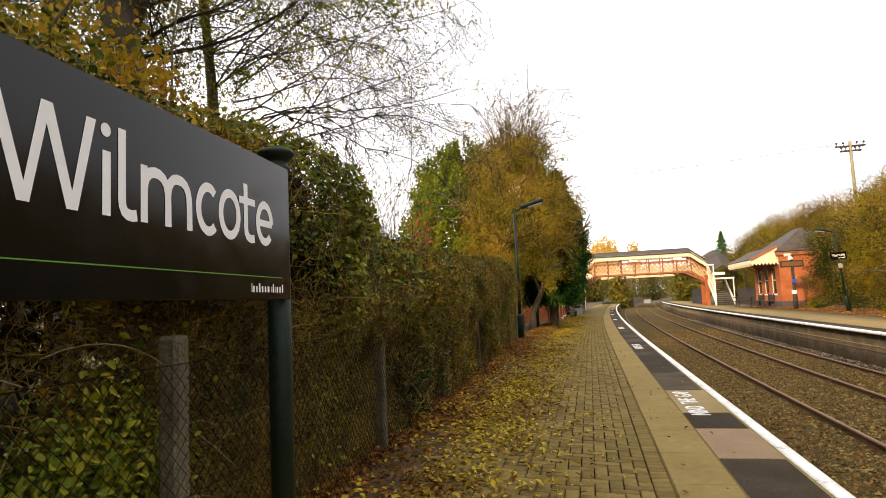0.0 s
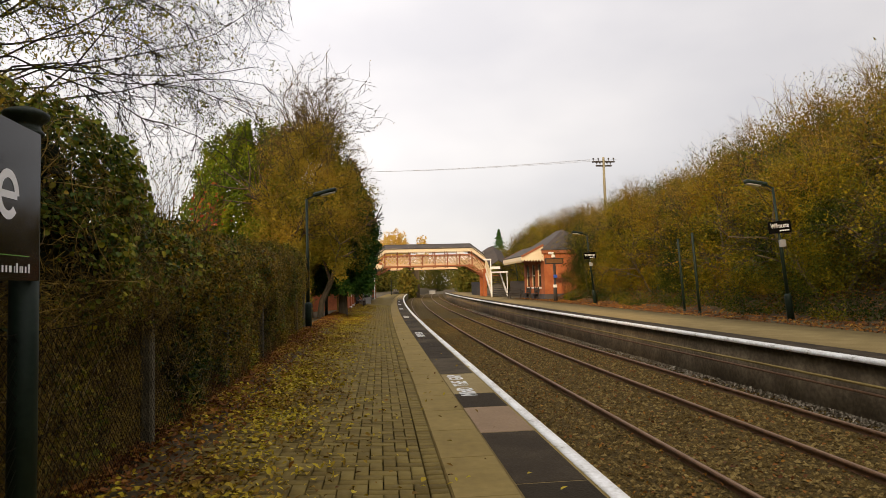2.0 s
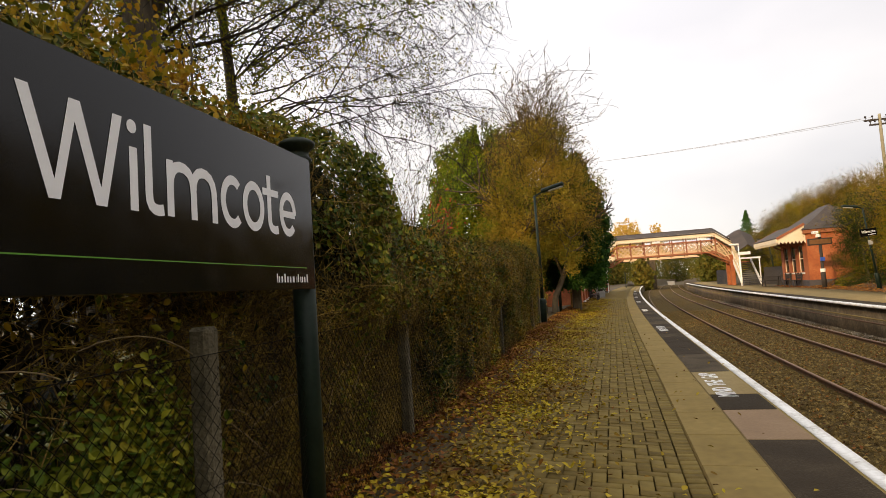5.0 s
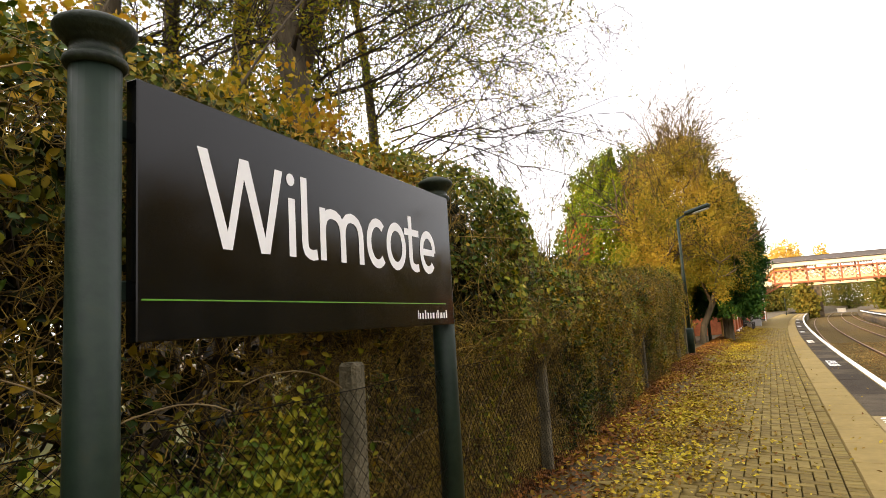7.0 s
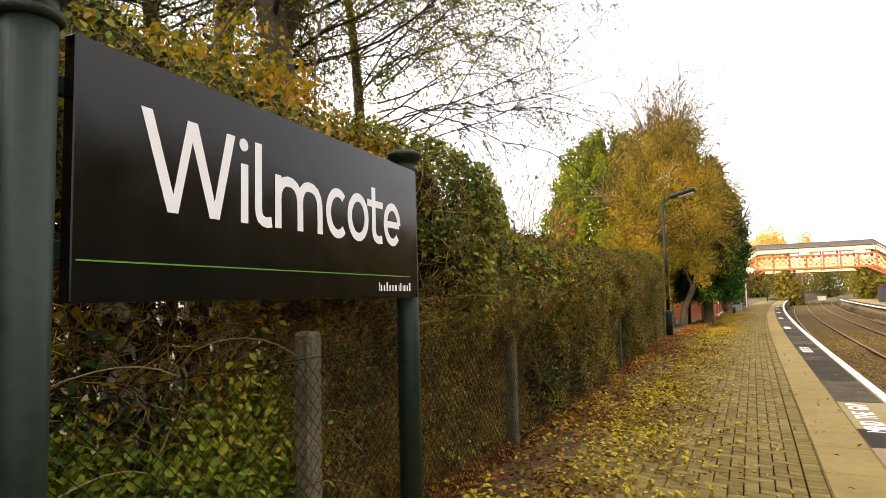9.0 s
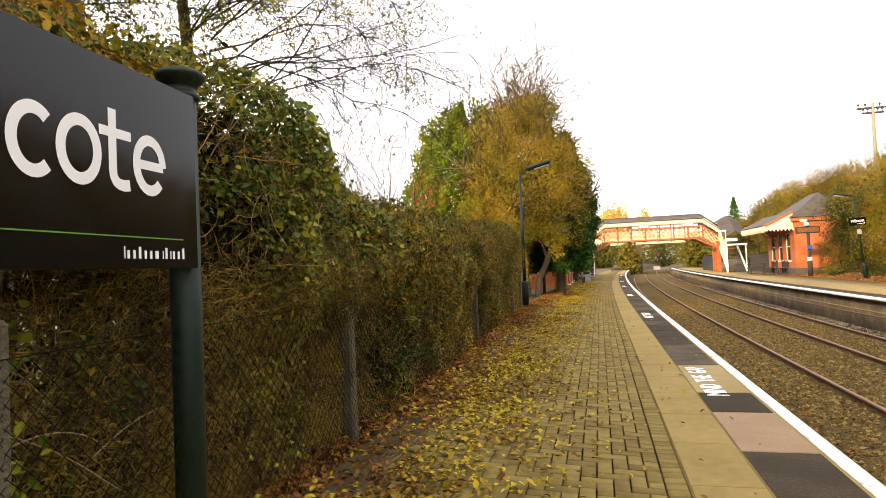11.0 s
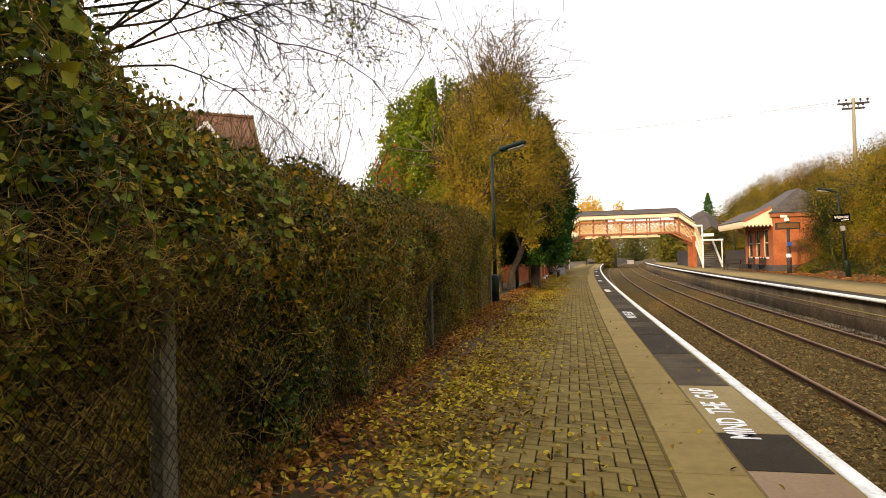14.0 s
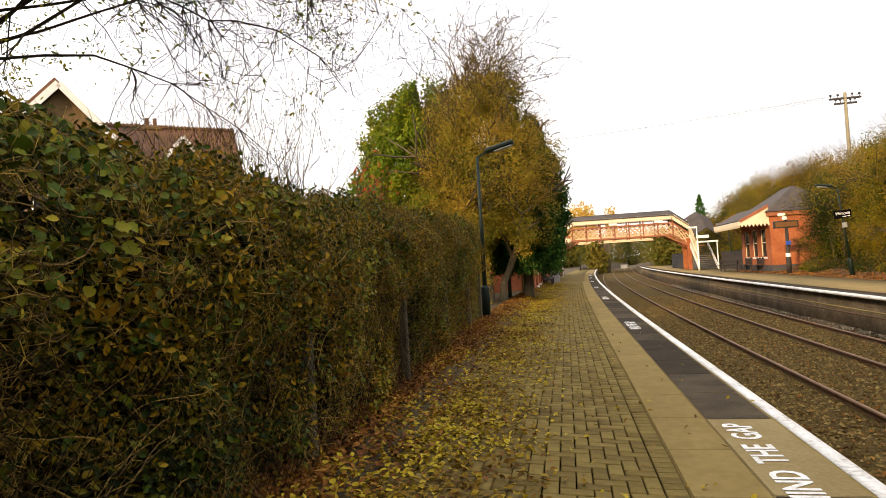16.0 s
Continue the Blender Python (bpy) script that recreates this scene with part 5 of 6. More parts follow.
def footbridge():
    fb = empty("footbridge", (0, 0, 0), "covered iron footbridge with cream lattice sides and a slate roof", "footbridge")
    L0, R0 = FB_L - FB_RUN, FB_R + FB_RUN

    def side_z(x, z):
        if x < FB_L:
            return z - (FB_L - x) / FB_RUN * FB_DROP
        if x > FB_R:
            return z - (x - FB_R) / FB_RUN * FB_DROP
        return z
    for y in (FB_Y0, FB_Y1):
        side = part("lattice_frame", bmesh.new(), RED_STEEL, fb)
        bm = bmesh.new()
        for z, h in ((3.3, 0.14), (4.42, 0.12)):
            for a, b in ((L0, FB_L), (FB_L, FB_R), (FB_R, R0)):
                beam(bm, (a, y, side_z(a, z)), (b, y, side_z(b, z)), 0.14, h)
        bm.to_mesh(side.data)
        bm.free()
        xs = [L0 + 0.05, FB_L - 0.02] + [FB_L + (FB_R - FB_L) * i / 7 for i in range(1, 7)] + [FB_R + 0.02, R0 - 0.05]
        for x in xs:
            part("lattice_post", beam(bmesh.new(), (x, y, side_z(x, 3.1)), (x, y, side_z(x, 5.0)), 0.12, 0.12), RED_STEEL, side)
        # flat bars crossing both ways
        w = 1.1
        k = int((R0 - L0) / 0.43)
        for i in range(-4, k):
            for s in (1, -1):
                xa = L0 + i * 0.43
                xb = xa + w
                za, zb = (3.3, 4.38) if s > 0 else (4.38, 3.3)
                ca, cb = max(xa, L0), min(xb, R0)
                if cb - ca < 0.06:
                    continue
                za2 = za + (zb - za) * (ca - xa) / (xb - xa)
                zb2 = za + (zb - za) * (cb - xa) / (xb - xa)
                part("lattice_bar", beam(bmesh.new(), (ca, y + 0.02 * s, side_z(ca, za2)), (cb, y + 0.02 * s, side_z(cb, zb2)), 0.02, 0.078), LATTICE, side)
        # valance with a toothed lower edge
        bm = bmesh.new()
        for a, b in ((L0 - 0.2, FB_L), (FB_L, FB_R), (FB_R, R0 + 0.2)):
            beam(bm, (a, y - 0.12 * (1 if y == FB_Y0 else -1), side_z(a, 5.0)), (b, y - 0.12 * (1 if y == FB_Y0 else -1), side_z(b, 5.0)), 0.05, 0.4)
        x = L0 - 0.15
        while x < R0 + 0.15:
            yy = y - 0.12 * (1 if y == FB_Y0 else -1)
            zz = side_z(x, 4.81)
            vs = [bm.verts.new(c) for c in ((x - 0.1, yy - 0.02, zz), (x + 0.1, yy - 0.02, zz), (x, yy - 0.02, zz - 0.13), (x - 0.1, yy + 0.02, zz), (x + 0.1, yy + 0.02, zz), (x, yy + 0.02, zz - 0.13))]
            bm.faces.new(vs[:3]), bm.faces.new(vs[5:2:-1])
            bm.faces.new((vs[0], vs[2], vs[5], vs[3])), bm.faces.new((vs[1], vs[4], vs[5], vs[2]))
            x += 0.22
        part("valance", bm, CREAM, fb, "cream boarded valance with a toothed edge")
        # bracket struts
        for xa, xb in ((FB_L + 0.6, L0 - 0.1), (FB_R - 0.6, R0 + 0.1)):
            part("bracket", beam(bmesh.new(), (xa, y, 3.24), (xb, y, 2.05), 0.1, 0.14), RED_STEEL, fb)
    # name and warning boards hung below the valance
    for x in (4.3, 8.4):
        part("notice_board", boxes((x, FB_Y0 - 0.16, 4.52, x + 0.75, FB_Y0 - 0.13, 4.72), bevel=0.004), WHITE, fb, "white notice board")
    part("deck", boxes((FB_L, FB_Y0 + 0.1, 3.24, FB_R, FB_Y1 - 0.1, 3.3)), RED_STEEL, fb)
    # roof in three slopes, two pitches
    ridge, eave, yc = 5.62, 5.16, (FB_Y0 + FB_Y1) / 2
    for sy, y in ((-1, FB_Y0 - 0.25), (1, FB_Y1 + 0.25)):
        bm = bmesh.new()
        xs = (L0 - 0.3, FB_L, FB_R, R0 + 0.3)
        lo = [bm.verts.new((x, y, side_z(x, eave))) for x in xs]
        hi = [bm.verts.new((x, yc, side_z(x, ridge))) for x in xs]
        for i in range(3):
            bm.faces.new((lo[i], lo[i + 1], hi[i + 1], hi[i]))
        thicken(bm, 0.06)
        part("roof_slope", bm, SLATE, fb, "dark slate roof")
    for x in (L0 + 0.1, R0 - 0.35):
        for y in (FB_Y0, FB_Y1):
            part("pier", boxes((x, y - 0.2, 0, x + 0.35, y + 0.2, 2.9), bevel=0.02), BRICK, fb, "orange brick pier")
    # flights down to each platform, towards the approach end
    for x0, x1, top_y, foot_y in ((R0 - 0.1, R0 + 1.45, FB_Y0, 59.7), (L0 - 1.3, L0 + 0.4, FB_Y0, 59.7)):
        st = part("landing", boxes((x0, FB_Y0, 2.05, x1, FB_Y1, 2.2)), RED_STEEL, fb)
        nst = 12
        for i in range(nst):
            y = top_y - (top_y - foot_y) * (i + 0.5) / nst
            z = 2.2 * (1 - (i + 1) / nst) + 0.02
            part("step", boxes((x0 + 0.05, y - 0.33, z, x1 - 0.05, y + 0.33, z + 0.06)), DARK_TIMBER, st)
        for x in (x0, x1):
            part("stringer", beam(bmesh.new(), (x, top_y, 2.35), (x, foot_y - 0.3, 0.15), 0.07, 0.34), WHITE, st, "white painted stair string")
            if x == x1:
                continue
            part("handrail", beam(bmesh.new(), (x, top_y, 3.25), (x, foot_y - 0.3, 1.1), 0.06, 0.12), WHITE, st)
            for i in range(7):
                y = top_y - (top_y - foot_y) * (i + 0.3) / 7
                z = 2.3 * (1 - (i + 0.3) / 7)
                part("baluster", boxes((x - 0.03, y - 0.03, z, x + 0.03, y + 0.03, z + 2.35)), CREAM, st)
        for sx, xe in ((-1, x0 - 0.2), (1, x1 + 0.2)):
            bm = bmesh.new()
            xm = (x0 + x1) / 2
            vs = [bm.verts.new(c) for c in ((xe, FB_Y1, 4.6), (xm, FB_Y1, 5.2), (xm, top_y - 0.3, 5.2), (xe, top_y - 0.3, 4.6), (xm, foot_y - 0.4, 3.6), (xe, foot_y - 0.4, 3.0))]
            bm.faces.new((vs[0], vs[1], vs[2], vs[3])), bm.faces.new((vs[3], vs[2], vs[4], vs[5]))
            thicken(bm, 0.06)
            part("stair_roof", bm, SLATE, fb, "dark slate roof over the stair")
        for x in (x0, x1):
            part("porch_post", boxes((x - 0.04, foot_y - 0.34, 0, x + 0.04, foot_y - 0.26, 2.45)), WHITE, st)
        part("porch_beam", boxes((x0 - 0.1, foot_y - 0.4, 2.36, x1 + 0.1, foot_y - 0.3, 2.5)), WHITE, st)
    return fb


footbridge()

# ---------------------------------------------------------------- road bridge beyond
rb = empty("road_bridge", (0, 0, 0), "steel girder road bridge on dark abutments", "bridge")
part("girder", boxes((2.4, 114, 4.2, 18.0, 114.5, 5.35), bevel=0.03), LATTICE, rb, "buff painted girder")
for i in range(12):
    part("stiffener", boxes((2.6 + i * 1.3, 113.9, 4.25, 2.75 + i * 1.3, 114.05, 5.45)), LATTICE, rb)
part("abutment", boxes((6.4, 114.1, -1.2, 7.8, 122, 4.3), bevel=0.05), WALL_STONE, rb, "dark brick abutment")
part("abutment", boxes((16.3, 114.1, -1.2, 17.0, 122, 4.3), bevel=0.05), BRICK, rb)
part("deck", boxes((2.0, 114.5, 4.3, 18.0, 122, 4.7)), DARK_TIMBER, rb)
# plain roofed box in place of a vehicle-like shape far down the line
hut = empty("lineside_hut", (13.2, 150, -0.9), "small grey box in place of a vehicle-like shape beside the distant track", "hut")
part("wall", boxes((-0.7, -0.7, 0, 0.7, 0.7, 0.75), bevel=0.03), GREY_METAL, hut)
part("roof", boxes((-0.8, -0.8, 0.75, 0.8, 0.8, 0.85), bevel=0.03), GREY_METAL, hut)


# ---------------------------------------------------------------- station buildings
def sash_window(parent, x, y0, y1, z0, z1, face):
    """A tall window in a wall that faces -x (face -1) or +x (1)."""
    w = part("window", boxes((x, y0, z0, x + 0.04 * face, y1, z1)), GLASS_DARK, parent)
    for r in ((y0 - 0.06, z0 - 0.06, y0 + 0.02, z1 + 0.06), (y1 - 0.02, z0 - 0.06, y1 + 0.06, z1 + 0.06), (y0, z1 - 0.02, y1, z1 + 0.06), (y0, (z0 + z1) / 2 - 0.03, y1, (z0 + z1) / 2 + 0.03)):
        part("window_frame", boxes((x, r[0], r[1], x + 0.08 * face, r[2], r[3])), CREAM, w)
    part("sill", boxes((x, y0 - 0.12, z0 - 0.16, x + 0.16 * face, y1 + 0.12, z0 - 0.05), bevel=0.01), WHITE, w, "white painted stone sill")
    return w


def canopy(parent, x_wall, x_out, y0, y1, z_wall, z_out):
    """A lean-to platform canopy: boarded top, end gables and a toothed valance."""
    c = part("canopy", bmesh.new(), SLATE, parent, "sloping slate canopy with cream boarding")
    bm = bmesh.new()
    vs = [bm.verts.new(v) for v in ((x_wall, y0, z_wall), (x_out, y0, z_out), (x_out, y1, z_out), (x_wall, y1, z_wall))]
    bm.faces.new(vs)
    thicken(bm, 0.08)
    bm.to_mesh(c.data)
    bm.free()
    for y in (y0, y1):
        bm = bmesh.new()
        v1 = [bm.verts.new(v) for v in ((x_wall, y - 0.03, z_wall - 0.05), (x_out, y - 0.03, z_out - 0.05), (x_out, y - 0.03, z_out - 0.22), (x_wall, y - 0.03, z_out - 0.22))]
        bm.faces.new(v1)
        thicken(bm, 0.05)
        part("gable_board", bm, CREAM, c)
        # edge trim
        part("barge_board", beam(bmesh.new(), (x_wall, y - 0.05, z_wall + 0.02), (x_out, y - 0.05, z_out + 0.02), 0.08, 0.16), RED_STEEL, c)
    bm = bmesh.new()
    beam(bm, (x_out, y0, z_out - 0.12), (x_out, y1, z_out - 0.12), 0.05, 0.26)
    part("front_board", bm, CREAM, c)
    rows_y = np.arange(y0 + 0.1, y1, 0.22)
    bm = bmesh.new()
    for y in rows_y:
        vs = [bm.verts.new(v) for v in ((x_out, y - 0.1, z_out - 0.24), (x_out, y + 0.1, z_out - 0.24), (x_out, y, z_out - 0.4))]
        bm.faces.new(vs)
    sgn = 1 if x_out > x_wall else -1
    for x in np.arange(min(x_wall, x_out) + 0.12, max(x_wall, x_out), 0.22):
        vs = [bm.verts.new(v) for v in ((x - 0.1, y0 - 0.05, z_out - 0.21), (x + 0.1, y0 - 0.05, z_out - 0.21), (x, y0 - 0.05, z_out - 0.38))]
        bm.faces.new(vs)
    thicken(bm, 0.03)
    part("valance", bm, CREAM, c, "toothed cream valance")
    return c


def waiting_room():
    b = empty("waiting_room", (0, 0, 0), "small orange-red brick waiting room with slate roof and cream canopy", "building")
    x0, x1, y0, y1, h = 12.6, 17.0, 44.2, 50.6, 3.45
    part("wall", boxes((x0, y0, 0.42, x1, y0 + 0.3, h)), BRICK, b)
    part("wall", boxes((x1 - 0.3, y0 + 0.3, 0.42, x1, y1, h)), BRICK, b)
    part("wall", boxes((x0, y1 - 0.3, 0.42, x1 - 0.3, y1, h)), BRICK, b)
    # the platform wall, in piers between the openings
    cuts = [(45.2, 46.2), (47.0, 48.0), (48.8, 49.8)]
    ya = y0 + 0.3
    for c0, c1 in cuts + [(y1 - 0.3, y1)]:
        part("wall_pier", boxes((x0, ya, 0.42, x0 + 0.3, c0, h)), BRICK, b)
        ya = c1
    for c0, c1 in cuts:
        part("wall_panel", boxes((x0, c0, 0.42, x0 + 0.3, c1, 1.0)), BRICK, b)
        part("wall_panel", boxes((x0, c0, 2.75, x0 + 0.3, c1, h)), BRICK, b)
        sash_window(b, x0 + 0.12, c0, c1, 1.0, 2.75, -1)
    part("plinth", boxes((x0 - 0.06, y0 - 0.06, 0, x1 + 0.06, y1 + 0.06, 0.44), bevel=0.02), BLUE_BRICK, b, "blue-black brick plinth")
    part("cornice", boxes((x0 - 0.15, y0 - 0.15, h, x1 + 0.15, y1 + 0.15, h + 0.28), bevel=0.03), RED_STEEL, b)
    bm = bmesh.new()
    e = [(x0 - 0.25, y0 - 0.25), (x1 + 0.25, y0 - 0.25), (x1 + 0.25, y1 + 0.25), (x0 - 0.25, y1 + 0.25)]
    vs = [bm.verts.new((x, y, h + 0.28)) for x, y in e] + [bm.verts.new(((x0 + x1) / 2, y0 + 2.2, h + 2.0)), bm.verts.new(((x0 + x1) / 2, y1 - 2.2, h + 2.0))]
    for f in ((0, 1, 4), (1, 2, 5, 4), (2, 3, 5), (3, 0, 4, 5), (3, 2, 1, 0)):
        bm.faces.new([vs[i] for i in f])
    part("roof", bm, SLATE, b, "hipped dark slate roof with mossy patches")
    canopy(b, x0, 10.9, y0 + 0.1, y1 + 0.4, 4.1, 3.25)
    for y in (46.4, 48.5, 50.2):
        part("canopy_bracket", beam(bmesh.new(), (x0, y, 2.6), (11.6, y, 3.2), 0.08, 0.08), RED_STEEL, b)
    return b


waiting_room()


def platform_building():
    b = empty("station_building", (0, 0, 0), "long red brick station building with a dark canopy over the platform", "building")
    x0, y0, y1, h = -1.25, 31.0, 56.0, 3.3
    part("wall", boxes((x0 - 5, y0, 0, x0, y0 + 0.3, h)), BRICK, b)
    part("wall", boxes((x0 - 5, y1 - 0.3, 0, x0, y1, h)), BRICK, b)
    part("wall", boxes((x0 - 5, y0 + 0.3, 0, x0 - 4.7, y1 - 0.3, h)), BRICK, b)
    ya = y0 + 0.3
    cuts = [(33.5, 34.5), (36.5, 37.5), (40, 41.1), (43.5, 44.5), (47, 48.2), (51, 52)]
    for c0, c1 in cuts + [(y1 - 0.3, y1)]:
        part("wall_pier", boxes((x0 - 0.3, ya, 0, x0, c0, h)), BRICK, b)
        ya = c1
    for c0, c1 in cuts:
        part("wall_panel", boxes((x0 - 0.3, c0, 0, x0, c1, 0.95)), BRICK, b)
        part("wall_panel", boxes((x0 - 0.3, c0, 2.6, x0, c1, h)), BRICK, b)
        sash_window(b, x0 - 0.14, c0, c1, 0.95, 2.6, 1)
    for y in (32.5, 35.5, 38.7, 42.3):
        part("pilaster", boxes((x0, y - 0.2, 0, x0 + 0.08, y + 0.2, h - 0.2), bevel=0.01), BRICK, b)
        part("pilaster_base", boxes((x0, y - 0.24, 0, x0 + 0.12, y + 0.24, 0.34), bevel=0.01), WHITE, b, "white painted pilaster base")
    bm = bmesh.new()
    vs = [bm.verts.new(v) for v in ((x0 + 0.3, y0 - 0.3, h), (x0 - 5.3, y0 - 0.3, h), (x0 - 5.3, y1 + 0.3, h), (x0 + 0.3, y1 + 0.3, h), (x0 - 2.5, y0 + 2, h + 1.7), (x0 - 2.5, y1 - 2, h + 1.7))]
    for f in ((1, 0, 4), (0, 3, 5, 4), (3, 2, 5), (2, 1, 4, 5), (0, 1, 2, 3)):
        bm.faces.new([vs[i] for i in f])
    part("roof", bm, SLATE, b)
    canopy(b, x0, 0.55, 45.5, 55.5, 3.7, 2.95)
    return b


platform_building()

led = empty("departure_display", (-0.35, 46.2, 2.3), "hanging departure display with glowing orange text rows", "display")
part("case", boxes((-0.55, -0.08, 0, 0.55, 0.08, 0.5), bevel=0.02), DARK_TIMBER, led)
for k in range(3):
    part("text_row", boxes(*[(-0.48 + i * 0.13, -0.088, 0.36 - k * 0.13, -0.48 + i * 0.13 + 0.1, -0.081, 0.36 - k * 0.13 + 0.075) for i in range(7 - k)]), LED, led, "glowing orange row")
for x in (-0.4, 0.4):
    part("hanger", boxes((x - 0.02, -0.02, 0.5, x + 0.02, 0.02, 0.75)), DARK_TIMBER, led)


def vending(at):
    s = empty("ticket_machine", at, "grey metal ticket machine on the platform", "machine")
    part("body", boxes((-0.3, -0.3, 0, 0.3, 0.3, 1.65), bevel=0.03), GREY_METAL, s)
    part("screen", boxes((-0.2, -0.312, 1.05, 0.2, -0.302, 1.4)), GLASS_DARK, s)
    part("tray", boxes((-0.18, -0.33, 0.55, 0.18, -0.302, 0.72), bevel=0.01), DARK_TIMBER, s)
    part("hood", boxes((-0.34, -0.36, 1.65, 0.34, 0.32, 1.75), bevel=0.02), GREY_METAL, s)


vending((-0.62, 45.2, 0))


def bench(at, yaw, label):
    s = empty("platform_bench", at, label, "bench", "platform benches")
    s.rotation_euler = (0, 0, radians(yaw))
    for k in range(3):
        part("seat_slat", boxes((-0.75, -0.25 + k * 0.16, 0.43, 0.75, -0.12 + k * 0.16, 0.47), bevel=0.006), DARK_TIMBER, s)
        part("back_slat", boxes((-0.75, 0.22 + 0.02 * k, 0.55 + k * 0.13, 0.75, 0.26 + 0.02 * k, 0.65 + k * 0.13), bevel=0.006), DARK_TIMBER, s)
    for x in (-0.6, 0.6):
        part("leg", boxes((x - 0.03, -0.24, 0, x + 0.03, -0.18, 0.43)), DARK_TIMBER, s)
        part("back_leg", boxes((x - 0.03, 0.2, 0, x + 0.03, 0.27, 0.95)), DARK_TIMBER, s)
    return s


bench((-0.88, 41.5, 0), 90, "dark slatted bench against the brick wall")
bench((-0.88, 38.5, 0), 90, "dark slatted bench against the brick wall")
bench((12.3, 49.0, 0), -90, "dark slatted bench beside the waiting room")
bench((12.3, 46.4, 0), -90, "dark slatted bench beside the waiting room")


def picnic_table(at):
    s = empty("picnic_table", at, "dark wooden picnic table on the platform", "table")
    for k in range(4):
        part("top_plank", boxes((-0.75, -0.34 + k * 0.17, 0.72, 0.75, -0.19 + k * 0.17, 0.76), bevel=0.005), DARK_TIMBER, s)
    for y in (-0.7, 0.55):
        part("seat_plank", boxes((-0.75, y, 0.42, 0.75, y + 0.15, 0.46), bevel=0.005), DARK_TIMBER, s)
    for x in (-0.55, 0.55):
        for y in (-1, 1):
            part("leg", beam(bmesh.new(), (x, 0.6 * y, 0), (x, 0.25 * y, 0.72), 0.06, 0.09), DARK_TIMBER, s)
        part("crossbar", boxes((x - 0.03, -0.7, 0.36, x + 0.03, 0.7, 0.42)), DARK_TIMBER, s)


picnic_table((12.0, 51.6, 0))


def display_post(at):
    s = empty("display_post", at, "dark brown post carrying a departure display and cameras", "post")
    part("post", lathe(bmesh.new(), [(0.13, 0), (0.13, 0.9), (0.09, 0.95), (0.085, 3.3)], n=14), RED_STEEL if False else DARK_TIMBER, s, smooth=True)
    part("band", lathe(bmesh.new(), [(0.137, 0.95), (0.137, 1.15)], n=14), WHITE, s, "white band")
    part("help_panel", boxes((-0.12, -0.2, 1.6, 0.12, -0.1, 1.82), bevel=0.01), mat("blue_panel", [(0.02, 0.06, 0.3), (0.03, 0.09, 0.4)], 3, 0.4, 0), s, "blue help panel")
    d = part("display_case", boxes((-0.65, -0.12, 2.55, 0.6, 0.12, 2.95), bevel=0.02), DARK_TIMBER, s)
    part("screen", boxes((-0.58, -0.128, 2.62, 0.53, -0.122, 2.88)), mat("amber_screen", [(0.10, 0.05, 0.02), (0.2, 0.09, 0.03)], 9, 0.4, 0), d)
    part("camera_housing", boxes((-0.45, -0.3, 3.2, -0.1, -0.12, 3.36), bevel=0.03), WHITE, s, "white camera housing")
    part("camera_dome", lathe(bmesh.new(), [(0.14, 3.0), (0.14, 3.1), (0.1, 3.2), (0.03, 3.24)], (-0.12, -0.2, 0), 12), WHITE, s)


display_post((12.25, 40.3, 0))

# dark palisade fence between the stair and the waiting room
pal = empty("palisade_fence", (0, 0, 0), "dark vertical-board fence behind the far platform", "fence")
for i in range(58):
    y = 51.2 + i * 0.14
    part("board", boxes((13.2 + bend(y) * 0.0, y, 0, 13.23, y + 0.11, 1.5)), DARK_TIMBER, pal)
for i in range(60):
    y = 66 + i * 0.16
    part("board", boxes((11.6 + (y - 66) * 0.02, y, 0, 11.63 + (y - 66) * 0.02, y + 0.13, 1.55)), DARK_TIMBER, pal)

# slim posts on both platforms
def slim_post(at, h, r, label, lean=0.0, material=POST_GREEN):
    s = empty("slim_post", at, label, "post", "slim posts")
    part("shaft", lathe(bmesh.new(), [(r, 0), (r * 0.95, h * 0.5), (r * 0.9, h), (r * 0.3, h + 0.04)], n=10), material, s, smooth=True)
    part("foot", lathe(bmesh.new(), [(r * 1.6, 0), (r * 1.6, 0.08), (r * 1.05, 0.12)], n=10), material, s)
    s.rotation_euler = (0, radians(lean), 0)


slim_post((-1.82, 24.6, 0.1), 2.2, 0.045, "slim dark post beside the hedge end")
slim_post((-1.86, 25.4, 0.1), 2.1, 0.05, "slim dark post beside the hedge end")
slim_post((12.45, 22.9, 0), 2.9, 0.05, "slim dark post in front of the bank bushes", -3)
slim_post((12.1, 21.1, 0), 3.0, 0.05, "slim dark post in front of the bank bushes", -3)
slim_post((2.0, 88, 0), 2.2, 0.05, "thin post with a white marker at the platform end")

for x, y in ((-1.50, 26.8), (-1.38, 27.3), (-1.33, 27.9)):
    g = empty("yellow_board", (x, y, 0.1), "upright yellow-painted timber board at the path edge", "board", "yellow boards")
    part("plank", boxes((-0.035, -0.07, 0, 0.035, 0.07, 1.5), bevel=0.01), TIMBER_TAN, g)
    part("cap", boxes((-0.045, -0.08, 1.5, 0.045, 0.08, 1.54), bevel=0.008), TIMBER_TAN, g)

# white lamp standard by the stair foot, sign posts
wl_ = empty("white_lamp_post", (11.0, 57.5, 0), "slender white lamp standard near the footbridge stair", "lamp")
part("column", lathe(bmesh.new(), [(0.08, 0), (0.08, 0.6), (0.05, 0.65), (0.045, 3.6)], n=12), WHITE, wl_, smooth=True)
part("lamp_head", boxes((-0.7, -0.12, 3.55, 0.05, 0.12, 3.7), bevel=0.04), WHITE, wl_)
part("name_board", boxes((-0.1, -0.08, 2.7, 0.9, -0.05, 2.95)), WHITE, wl_)

